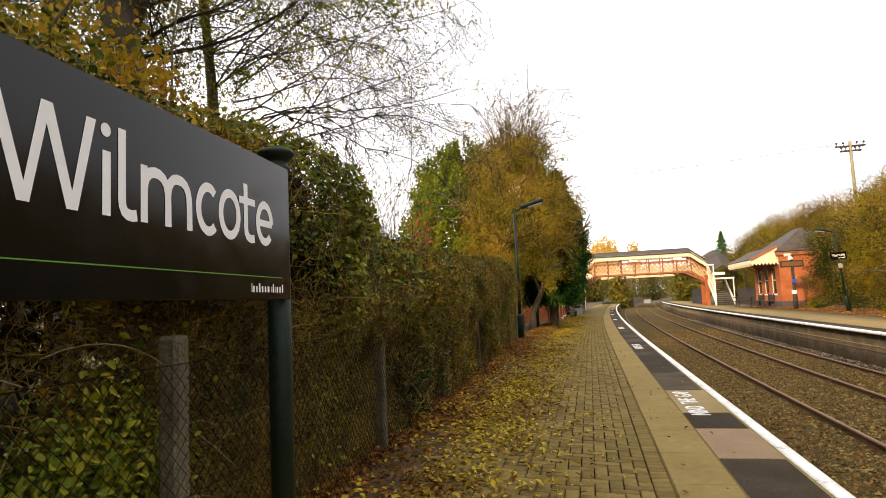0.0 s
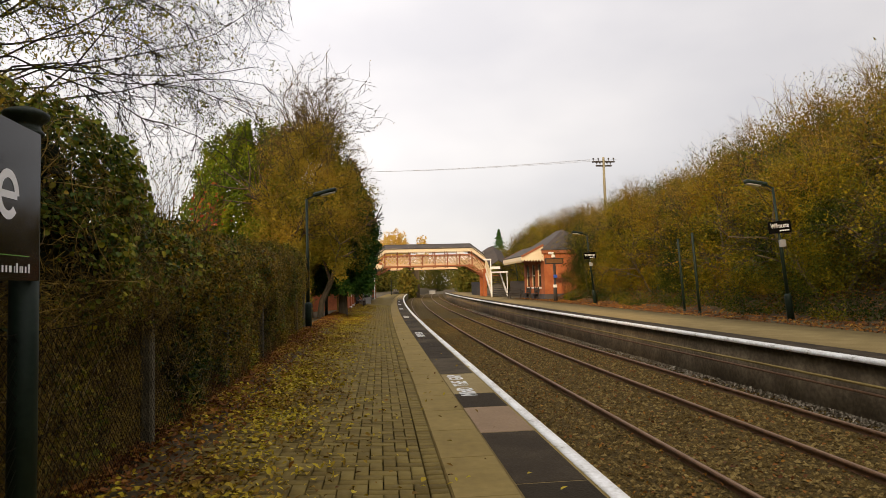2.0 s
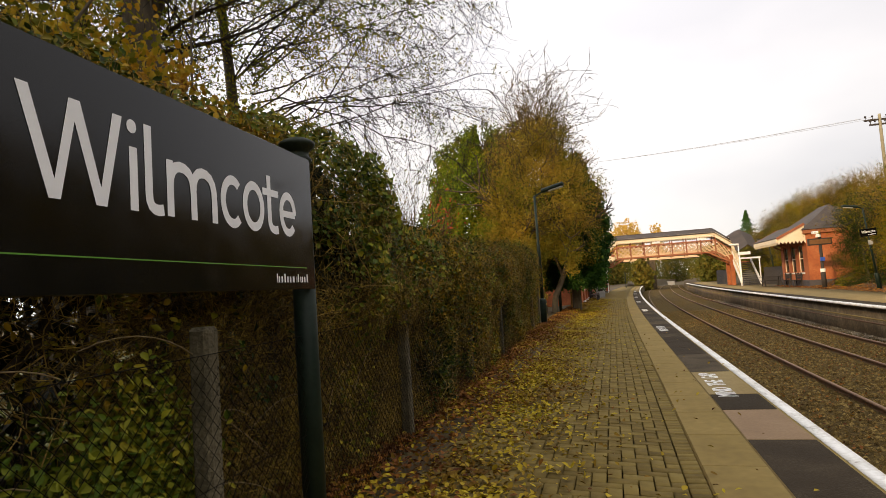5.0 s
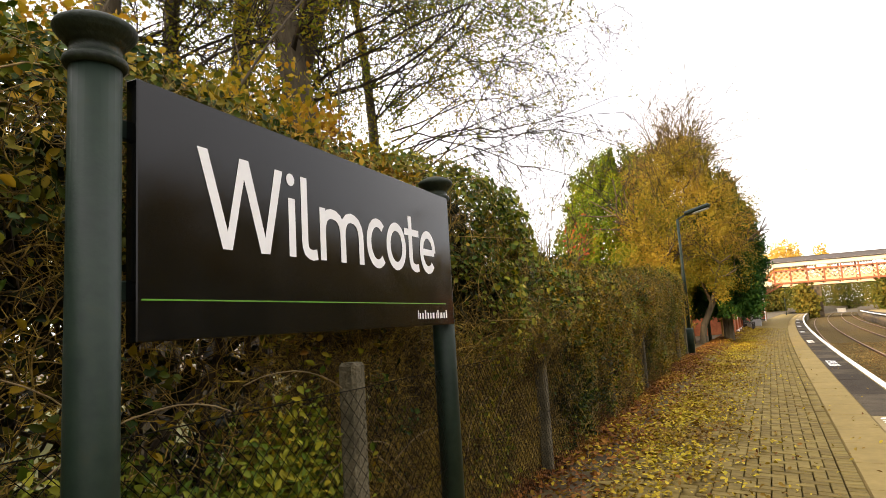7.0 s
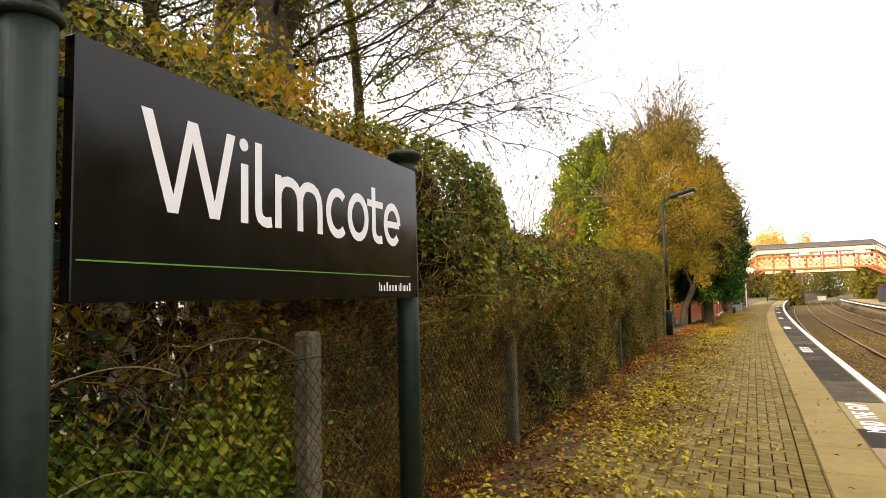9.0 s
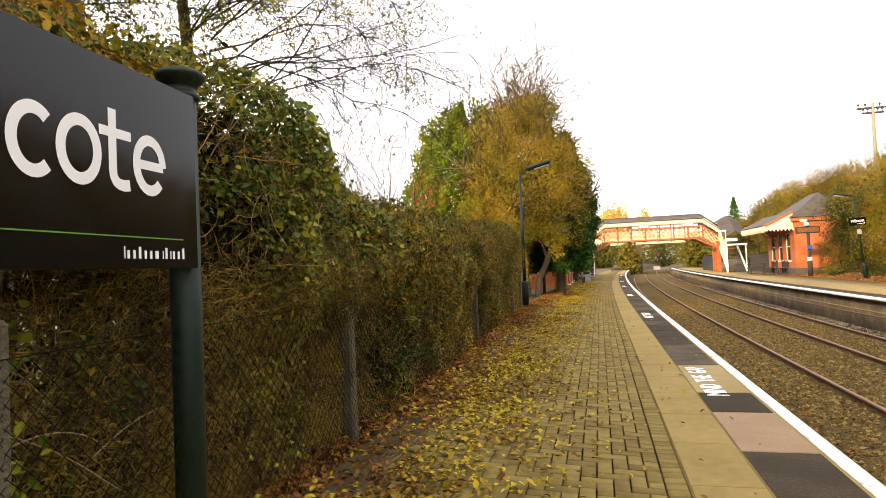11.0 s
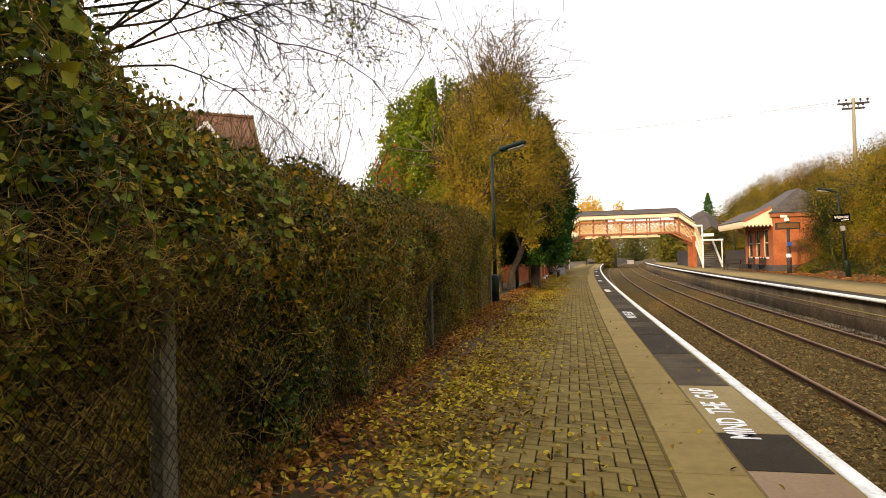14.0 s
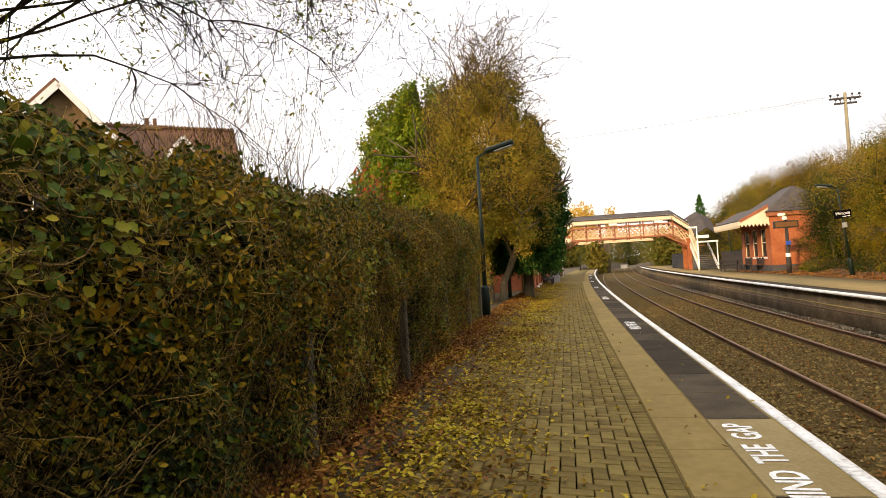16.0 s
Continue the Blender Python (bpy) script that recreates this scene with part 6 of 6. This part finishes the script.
# ---------------------------------------------------------------- telegraph pole and wires
tp = empty("telegraph_pole", (19.75, 50.0, 2.25), "wooden telegraph pole with insulator arms above the bank", "pole")
part("pole", lathe(bmesh.new(), [(0.14, 0), (0.10, 9.6), (0.085, 9.7)], n=12), POLE_WOOD, tp, smooth=True)
for z, w in ((9.3, 1.0), (8.95, 0.7)):
    arm = part("crossarm", boxes((-w, -0.06, z - 0.06, w, 0.06, z + 0.06), bevel=0.01), DARK_TIMBER, tp)
    for x in (-w + 0.1, -w * 0.45, w * 0.45, w - 0.1):
        part("insulator", lathe(bmesh.new(), [(0.02, z + 0.05), (0.02, z + 0.2), (0.07, z + 0.21), (0.08, z + 0.29), (0.035, z + 0.34)], (x, 0, 0), 8), DARK_TIMBER, arm)
segs = []
for x, z in ((-1.15, 11.95), (-0.55, 11.95), (1.15, 11.95)):
    a = np.array([19.75 + x, 50, z - 0.2])
    b = np.array([-30 + x * 0.4, 112, z + 12.0])
    for i in range(24):
        u0, u1 = i / 24, (i + 1) / 24
        sag = lambda u: np.array([0, 0, -1.2 * 4 * u * (1 - u)])
        segs.append((a + (b - a) * u0 + sag(u0), a + (b - a) * u1 + sag(u1), 0.012, 0.012))
v, f = tubes(segs, 3)
tagged(from_arrays("overhead_wires", v, f, GREY_METAL), "thin overhead wires crossing above the line", "wire", kind="stuff")


# ---------------------------------------------------------------- house behind the hedge
def house():
    h = empty("house", (-24.7, 30.0, 0), "brick house with a white-trimmed gable, tiled roof and chimneys", "house")
    h.rotation_euler = (0, 0, radians(38))
    h.scale = (1.08, 1.08, 1.19)
    # local x along the front, local -y towards the line
    part("wall", boxes((-3.2, 0, 0, 3.2, 8, 6.6)), HOUSE_BRICK, h)
    bm = bmesh.new()
    vs = [bm.verts.new(v) for v in ((-3.2, 0, 6.6), (3.2, 0, 6.6), (0, 0, 9.8), (-3.2, 0.25, 6.6), (3.2, 0.25, 6.6), (0, 0.25, 9.8))]
    for f in ((0, 1, 2), (5, 4, 3), (0, 2, 5, 3), (1, 4, 5, 2), (0, 3, 4, 1)):
        bm.faces.new([vs[i] for i in f])
    part("gable_wall", bm, HOUSE_BRICK, h)
    for s in (-1, 1):
        bm = bmesh.new()
        vs = [bm.verts.new(v) for v in ((0, -0.35, 10.1), (s * 3.8, -0.35, 6.25), (s * 3.8, 8.3, 6.25), (0, 8.3, 10.1))]
        bm.faces.new(vs)
        thicken(bm, 0.22)
        part("roof_slope", bm, ROOF_TILE, h)
        part("barge_board", beam(bmesh.new(), (0, -0.42, 9.98), (s * 3.8, -0.42, 6.13), 0.08, 0.3), WHITE, h, "white painted barge board")
    # lower wing
    part("wing_wall", boxes((3.2, 1.5, 0, 8.2, 7.5, 6.5)), HOUSE_BRICK, h)
    bm = bmesh.new()
    vs = [bm.verts.new(v) for v in ((0.5, 1.1, 6.3), (8.5, 1.1, 6.3), (8.5, 4.5, 9.3), (0.5, 4.5, 9.3), (8.5, 7.9, 6.3), (0.5, 7.9, 6.3))]
    bm.faces.new((vs[0], vs[1], vs[2], vs[3])), bm.faces.new((vs[3], vs[2], vs[4], vs[5]))
    thicken(bm, 0.12)
    wing = part("wing_roof", bm, ROOF_TILE, h)
    # crested ridge tiles
    bm = bmesh.new()
    beam(bm, (0.5, 4.5, 9.34), (8.5, 4.5, 9.34), 0.26, 0.12)
    for k in range(40):
        beam(bm, (0.6 + k * 0.2, 4.5, 9.38), (0.6 + k * 0.2, 4.5, 9.49), 0.1, 0.05)
    part("ridge_tiles", bm, ROOF_TILE, wing)
    # small gable over the wing window
    for s in (-1, 1):
        bm = bmesh.new()
        vs = [bm.verts.new(v) for v in ((5.4, 0.9, 8.25), (5.4 + s * 1.15, 0.9, 6.95), (5.4 + s * 1.15, 2.4, 6.95), (5.4, 3.3, 8.25))]
        bm.faces.new(vs)
        thicken(bm, 0.1)
        part("dormer_slope", bm, ROOF_TILE, h)
        part("dormer_barge_board", beam(bmesh.new(), (5.4, 0.86, 8.16), (5.4 + s * 1.15, 0.86, 6.86), 0.06, 0.2), WHITE, h, "white painted barge board")
    bm = bmesh.new()
    vs = [bm.verts.new(v) for v in ((4.4, 1.2, 6.3), (6.4, 1.2, 6.3), (6.4, 1.2, 7.0), (5.4, 1.2, 8.1), (4.4, 1.2, 7.0))]
    bm.faces.new(vs)
    thicken(bm, 0.2)
    part("dormer_wall", bm, HOUSE_BRICK, h)
    for x, y, z in ((-2.4, 4, 8.4), (4.0, 4.6, 7.95)):
        c = part("chimney", boxes((x - 0.45, y - 0.35, z - 1.5, x + 0.45, y + 0.35, z + 1.4), bevel=0.02), HOUSE_BRICK, h)
        part("chimney_band", boxes((x - 0.52, y - 0.42, z + 1.2, x + 0.52, y + 0.42, z + 1.35), bevel=0.02), HOUSE_BRICK, c)
        for dx in (-0.2, 0.2):
            part("chimney_pot", lathe(bmesh.new(), [(0.13, z + 1.4), (0.1, z + 1.8), (0.12, z + 1.85)], (x + dx, y, 0), 10), ROOF_TILE, c)
    for x, z in ((-1.5, 1.0), (1.3, 1.0), (-0.6, 4.0), (5.4, 1.0), (5.4, 3.8)):
        y = 0 if x < 3 else 1.5
        w = part("window", boxes((x - 0.6, y - 0.02, z, x + 0.6, y + 0.04, z + 1.3)), GLASS_DARK, h)
        for r in ((x - 0.66, z - 0.06, x - 0.56, z + 1.36), (x + 0.56, z - 0.06, x + 0.66, z + 1.36), (x - 0.03, z, x + 0.03, z + 1.3), (x - 0.6, z + 1.27, x + 0.6, z + 1.36), (x - 0.6, z - 0.06, x + 0.6, z + 0.03), (x - 0.6, z + 0.62, x + 0.6, z + 0.68)):
            part("window_frame", boxes((r[0], y - 0.07, r[1], r[2], y - 0.02, r[3])), WHITE, w)
    return h


house()
rng = np.random.RandomState(51)
n = 60000
gy = rng.uniform(-16, 24, n)
gx = -9.5 + rng.normal(0, 0.45, n) + 0.3 * np.sin(gy * 0.8)
gz = rng.uniform(0, 1, n) ** 0.8 * (3.0 + 0.5 * np.sin(gy * 0.9) + 0.3 * np.sin(gy * 2.7))
v, f = leaves(np.stack([gx, gy, gz], 1), 0.13, rng)
tagged(from_arrays("garden_hedge", v, f, HEDGE_LEAF), "dark garden hedge across the lawn", "hedge", kind="stuff")
lawn = tagged(sheet("lawn", [(-16, 0.08), (-10, 0.06), (-4.2, 0.18)], [-6, 0, 6, 12, 18], GRASS_GROUND, off=lambda y: 0), "sunlit lawn beyond the hedge", "lawn", kind="structure")

# ---------------------------------------------------------------- platform surface
for y in (7.15, 15.6, 25.2, 34.4, 43.2, 52.0, 60.5):
    first = y < 8
    me = text_mesh("MIND  THE  GAP", 1.7 if first else 1.5, 0.21, 0.001, 0.022)
    me.materials.append(WHITE_LINE)
    t = new("platform_lettering", me)
    t.matrix_local = pose((1.51 if first else 1.52) + bend(y), y - 0.27 if first else y, 0.0025, 0, 0, 90)
    tagged(t, "white painted words MIND THE GAP")
    t.parent = platform_near

edge_panels = [(-2.0, 0.2, 0), (0.2, 1.3, 0), (1.3, 2.4, 1), (2.4, 3.6, 0), (3.6, 5.04, 0), (5.04, 6.2, 2), (6.2, 7.04, 0), (7.04, 8.74, 1)]
y = 8.74
k = 0
while y < 60:
    edge_panels.append((y, y + 1.03, 0))
    y += 1.03
PINK = mat("pinkish_panel", [(0.17, 0.105, 0.055), (0.22, 0.14, 0.075), (0.27, 0.19, 0.11)], 2.0, 0.85, 0.25, fine=16)
for y0, y1, kind_ in edge_panels:
    o = bend((y0 + y1) / 2)
    part("edge_panel", boxes((1.235 + o, y0 + 0.009, -0.06, 1.73 + o, y1 - 0.009, -0.001), bevel=0.002), (TARMAC, PANEL, PINK)[kind_], platform_near)
ribbon("panel_bed", [(1.222, -0.1), (1.222, -0.004), (1.733, -0.004), (1.733, -0.1)], -12, 96, 3, PANEL, platform_near)
y = -2.0
while y < 46:
    o = bend(y)
    part("slab", boxes((0.797 + o, y + 0.004, -0.06, 1.218 + o, y + 0.896, 0.0), bevel=0.004), SLAB, platform_near)
    y += 0.9
ribbon("slab_bed", [(0.79, -0.1), (0.79, -0.008), (1.225, -0.008), (1.225, -0.1)], -12, 96, 3, SLAB, platform_near)
ribbon("far_paving", [(-1.7, 0.03), (-1.7, 0.134), (0.785, -0.002), (0.785, -0.1)], 42, 96, 3, PAVER_I, platform_near)


def paver_data(lx, ly):
    """Corners and faces of one block paver with a chamfered top, centred, top at z 0."""
    c = 0.005
    hx, hy = lx / 2 - 0.0045, ly / 2 - 0.0045
    v = [(sx * hx, sy * hy, -0.05) for sx, sy in ((-1, -1), (1, -1), (1, 1), (-1, 1))]
    v += [(sx * hx, sy * hy, -c) for sx, sy in ((-1, -1), (1, -1), (1, 1), (-1, 1))]
    v += [(sx * (hx - c), sy * (hy - c), 0) for sx, sy in ((-1, -1), (1, -1), (1, 1), (-1, 1))]
    f = [(8, 9, 10, 11)] + [(a + i, a + (i + 1) % 4, a + 4 + (i + 1) % 4, a + 4 + i) for a in (0, 4) for i in range(4)]
    return np.array(v), np.array(f)


def paving():
    rng = np.random.RandomState(5)
    place = []
    for a in range(-18, 7):
        for b in range(-25, 425):
            k = (a - b) % 4
            if k == 0 and a < 6:
                place.append((0.1 * a + 0.1, 0.1 * b + 0.05, 0))
            elif k == 0:
                place.append((0.1 * a + 0.05, 0.1 * b + 0.05, 2))
            elif k == 1 and a == -18:
                place.append((0.1 * a + 0.05, 0.1 * b + 0.05, 2))
            elif k == 3:
                place.append((0.1 * a + 0.05, 0.1 * b + 0.1, 1))
    for b in range(-25, 425):
        place.append((0.716, 0.1 * b + 0.05, 3))
    kinds = [paver_data(0.2, 0.1), paver_data(0.1, 0.2), paver_data(0.1, 0.1), paver_data(0.13, 0.1)]
    meshes = []
    for v, f in kinds:
        me = bpy.data.meshes.new("paver")
        me.from_pydata(v.tolist(), [], f.tolist())
        me.materials.append(PAVER)
        meshes.append(me)
    vs, fs, n, single = [], [], 0, 0
    for x, y, k in place:
        z = rng.normal(0, 0.0016) + 0.004 * math.sin(y * 1.1 + x * 2)
        tx, ty = rng.normal(0, 0.006), rng.normal(0, 0.006)
        xx = x + bend(y) - (0.05 if k < 3 else 0.0)
        z, ty = z + rise(x), ty - 0.055 * (x < 0.7)
        if -0.15 < x and 4.6 < y < 8.4 and single < 300:
            o = new("paver", meshes[k])
            o.matrix_local = M4.Translation((xx, y, z)) @ Euler((tx, -ty, rng.normal(0, 0.008))).to_matrix().to_4x4()
            o.parent = platform_near
            single += 1
            continue
        v, f = kinds[k]
        w = v + np.array([xx, y, z])
        w[:, 2] += v[:, 0] * ty + v[:, 1] * tx
        vs.append(w)
        fs.append(f + n)
        n += len(v)
    tagged(from_arrays("paving_rest", np.concatenate(vs), np.concatenate(fs), PAVER_I, platform_near), kind="stuff")


paving()


# ---------------------------------------------------------------- fallen leaves, ballast stones
def litter():
    rng = np.random.RandomState(7)
    n = 120000
    y = -1 + 41 * rng.uniform(0, 1, n) ** 1.5
    x = np.where(rng.uniform(0, 1, n) < 0.7, -1.75 + rng.exponential(0.5, n), rng.normal(-0.75, 0.36, n))
    drift = 0.5 + 0.5 * np.sin(y * 1.6 + 3 * np.sin(x * 2)) * np.sin(y * 0.6 + x * 1.5)
    keep = (rng.uniform(0, 1, n) < 0.25 + 0.75 * drift * np.clip(1.2 - (x + 1.7) / 2.0, 0.05, 1)) & (x < 1.8)
    x, y = x[keep], y[keep]
    z = 0.012 + rng.uniform(0, 0.02, len(x)) + np.where(x < -1.1, rng.uniform(0, 0.05, len(x)), 0)
    z = z + 0.055 * np.clip(0.79 - x, 0, None) + 0.10 * np.clip((-0.95 - x) / 0.4, 0, 1) * (1 - 0.35 * np.clip((-1.2 - x) / 0.5, 0, 1))
    x = x + np.array([bend(t) for t in y])
    brown = rng.uniform(0, 1, len(x)) < np.clip((-0.75 - x) / 0.7, 0.08, 0.93)
    pts = np.stack([x, y, z], 1)
    for name, sel, m, lab in (("fallen_leaves", ~brown, LITTER, "yellow fallen leaves scattered over the paving"), ("brown_fallen_leaves", brown, LITTER_BROWN, "brown fallen leaves drifted below the hedge")):
        for tail, part_, shape in (("", sel & (y < 9), OVAL), ("_beyond", sel & (y >= 9), None)):
            v, f = leaves(pts[part_], 0.048, np.random.RandomState(8), wide=0.58, normal=np.array([0, 0, 1.0]), spread=0.38, fold=0.14, outline=shape)
            tagged(from_arrays(name + tail, v, f, m), lab, "leaves", kind="stuff")
    k = 15000
    yh = rng.uniform(-2.5, 16.5, k)
    xh = -1.3 - rng.uniform(0, 1, k) ** 1.3 * 2.2
    zh = 0.19 + rng.uniform(0.0, 0.07, k)
    v, f = leaves(np.stack([xh, yh, zh], 1), 0.06, rng, wide=0.7, normal=np.array([0, 0, 1.0]), spread=0.5, fold=0.14)
    tagged(from_arrays("hedge_litter", v, f, LITTER_BROWN), "dead brown leaves on the earth under the hedge", "leaves", kind="stuff")
    # on the far bank
    k = 14000
    xb = 11.4 + rng.uniform(0, 3.6, k)
    yb = 6 + 45 * rng.uniform(0, 1, k)
    zb = np.interp(xb, [11.35, 12.8, 13.6, 16], [0.0, 0.05, 0.35, 1.4]) + 0.02
    v, f = leaves(np.stack([xb + np.array([bend(t) for t in yb]), yb, zb], 1), 0.09, rng, wide=0.7, normal=np.array([-0.3, 0, 1.0]), spread=0.4)
    tagged(from_arrays("bank_leaves", v, f, LITTER_BROWN), "brown fallen leaves on the foot of the bank", "leaves", kind="stuff")


litter()


def stones():
    rng = np.random.RandomState(9)
    n = 60000
    y = 1.5 + 40 * rng.uniform(0, 1, n) ** 1.7
    x = rng.uniform(1.95, 7.95, n)
    for rx in (2.70, 4.135, 5.85, 7.285):
        x = np.where(np.abs(x - rx) < 0.09, x + 0.18, x)
    z = np.interp(x, [1.62, 1.9, 2.3, 4.4, 4.9, 5.4, 7.5, 7.9, 8.25], [-1.14, -1.02, -0.99, -0.985, -1.02, -0.985, -0.985, -1.02, -1.14]) + rng.uniform(-0.012, 0.016, n)
    base = np.array([(1, 0, 0), (0, 1, 0), (-1, 0, 0), (0, -1, 0), (0, 0, 0.8), (0, 0, -0.8)], float)
    s = rng.uniform(0.016, 0.044, (n, 1, 1))
    a = rng.uniform(0, 6.28, n)
    v = base[None] * s * rng.uniform(0.6, 1.3, (n, 6, 1))
    c, q = np.cos(a)[:, None], np.sin(a)[:, None]
    v = np.stack([v[..., 0] * c - v[..., 1] * q, v[..., 0] * q + v[..., 1] * c, v[..., 2]], -1)
    v += np.stack([x + np.array([bend(t) for t in y]), y, z], 1)[:, None, :]
    f = np.array([(0, 1, 4), (1, 2, 4), (2, 3, 4), (3, 0, 4)])
    f = (f[None] + (np.arange(n) * 6)[:, None, None]).reshape(-1, 3)
    tagged(from_arrays("ballast_stones", v.reshape(-1, 3), f, BALLAST), "loose brown and grey ballast stones between the rails", "stones", kind="stuff")


stones()
rng = np.random.RandomState(13)
n = 9000
sy = 4 + 50 * rng.uniform(0, 1, n) ** 1.3
sx = rng.normal(7.62, 0.12, n)
sz = -0.98 + 0.10 * np.exp(-((sx - 7.65) / 0.15) ** 2) + rng.uniform(-0.01, 0.02, n)
keep = rng.uniform(0, 1, n) < 0.45 + 0.55 * np.sin(sy * 0.45 + 1) ** 2
pts = np.stack([sx + np.array([bend(t) for t in sy]), sy, sz], 1)[keep]
v, f = leaves(pts, 0.06, rng, wide=0.9, fold=0.35)
tagged(from_arrays("pale_gravel", v, f, mat("pale_gravel", [(0.10, 0.08, 0.05), (0.19, 0.155, 0.105), (0.30, 0.26, 0.19)], 5.0, 0.95, 0.3, vary="island")), "pale gravel heaped below the far platform wall", "gravel", kind="stuff")
n = 5000
lx, ly = rng.uniform(2.0, 7.8, n), 3 + 38 * rng.uniform(0, 1, n) ** 1.3
lp_ = np.stack([lx + np.array([bend(t) for t in ly]), ly, np.full(n, -0.955) + rng.uniform(0, 0.02, n)], 1)
v, f = leaves(lp_, 0.055, rng, wide=0.7, normal=np.array([0, 0, 1.0]), spread=0.4)
tagged(from_arrays("track_leaves", v, f, LITTER_BROWN), "brown fallen leaves lying on the ballast", "leaves", kind="stuff")
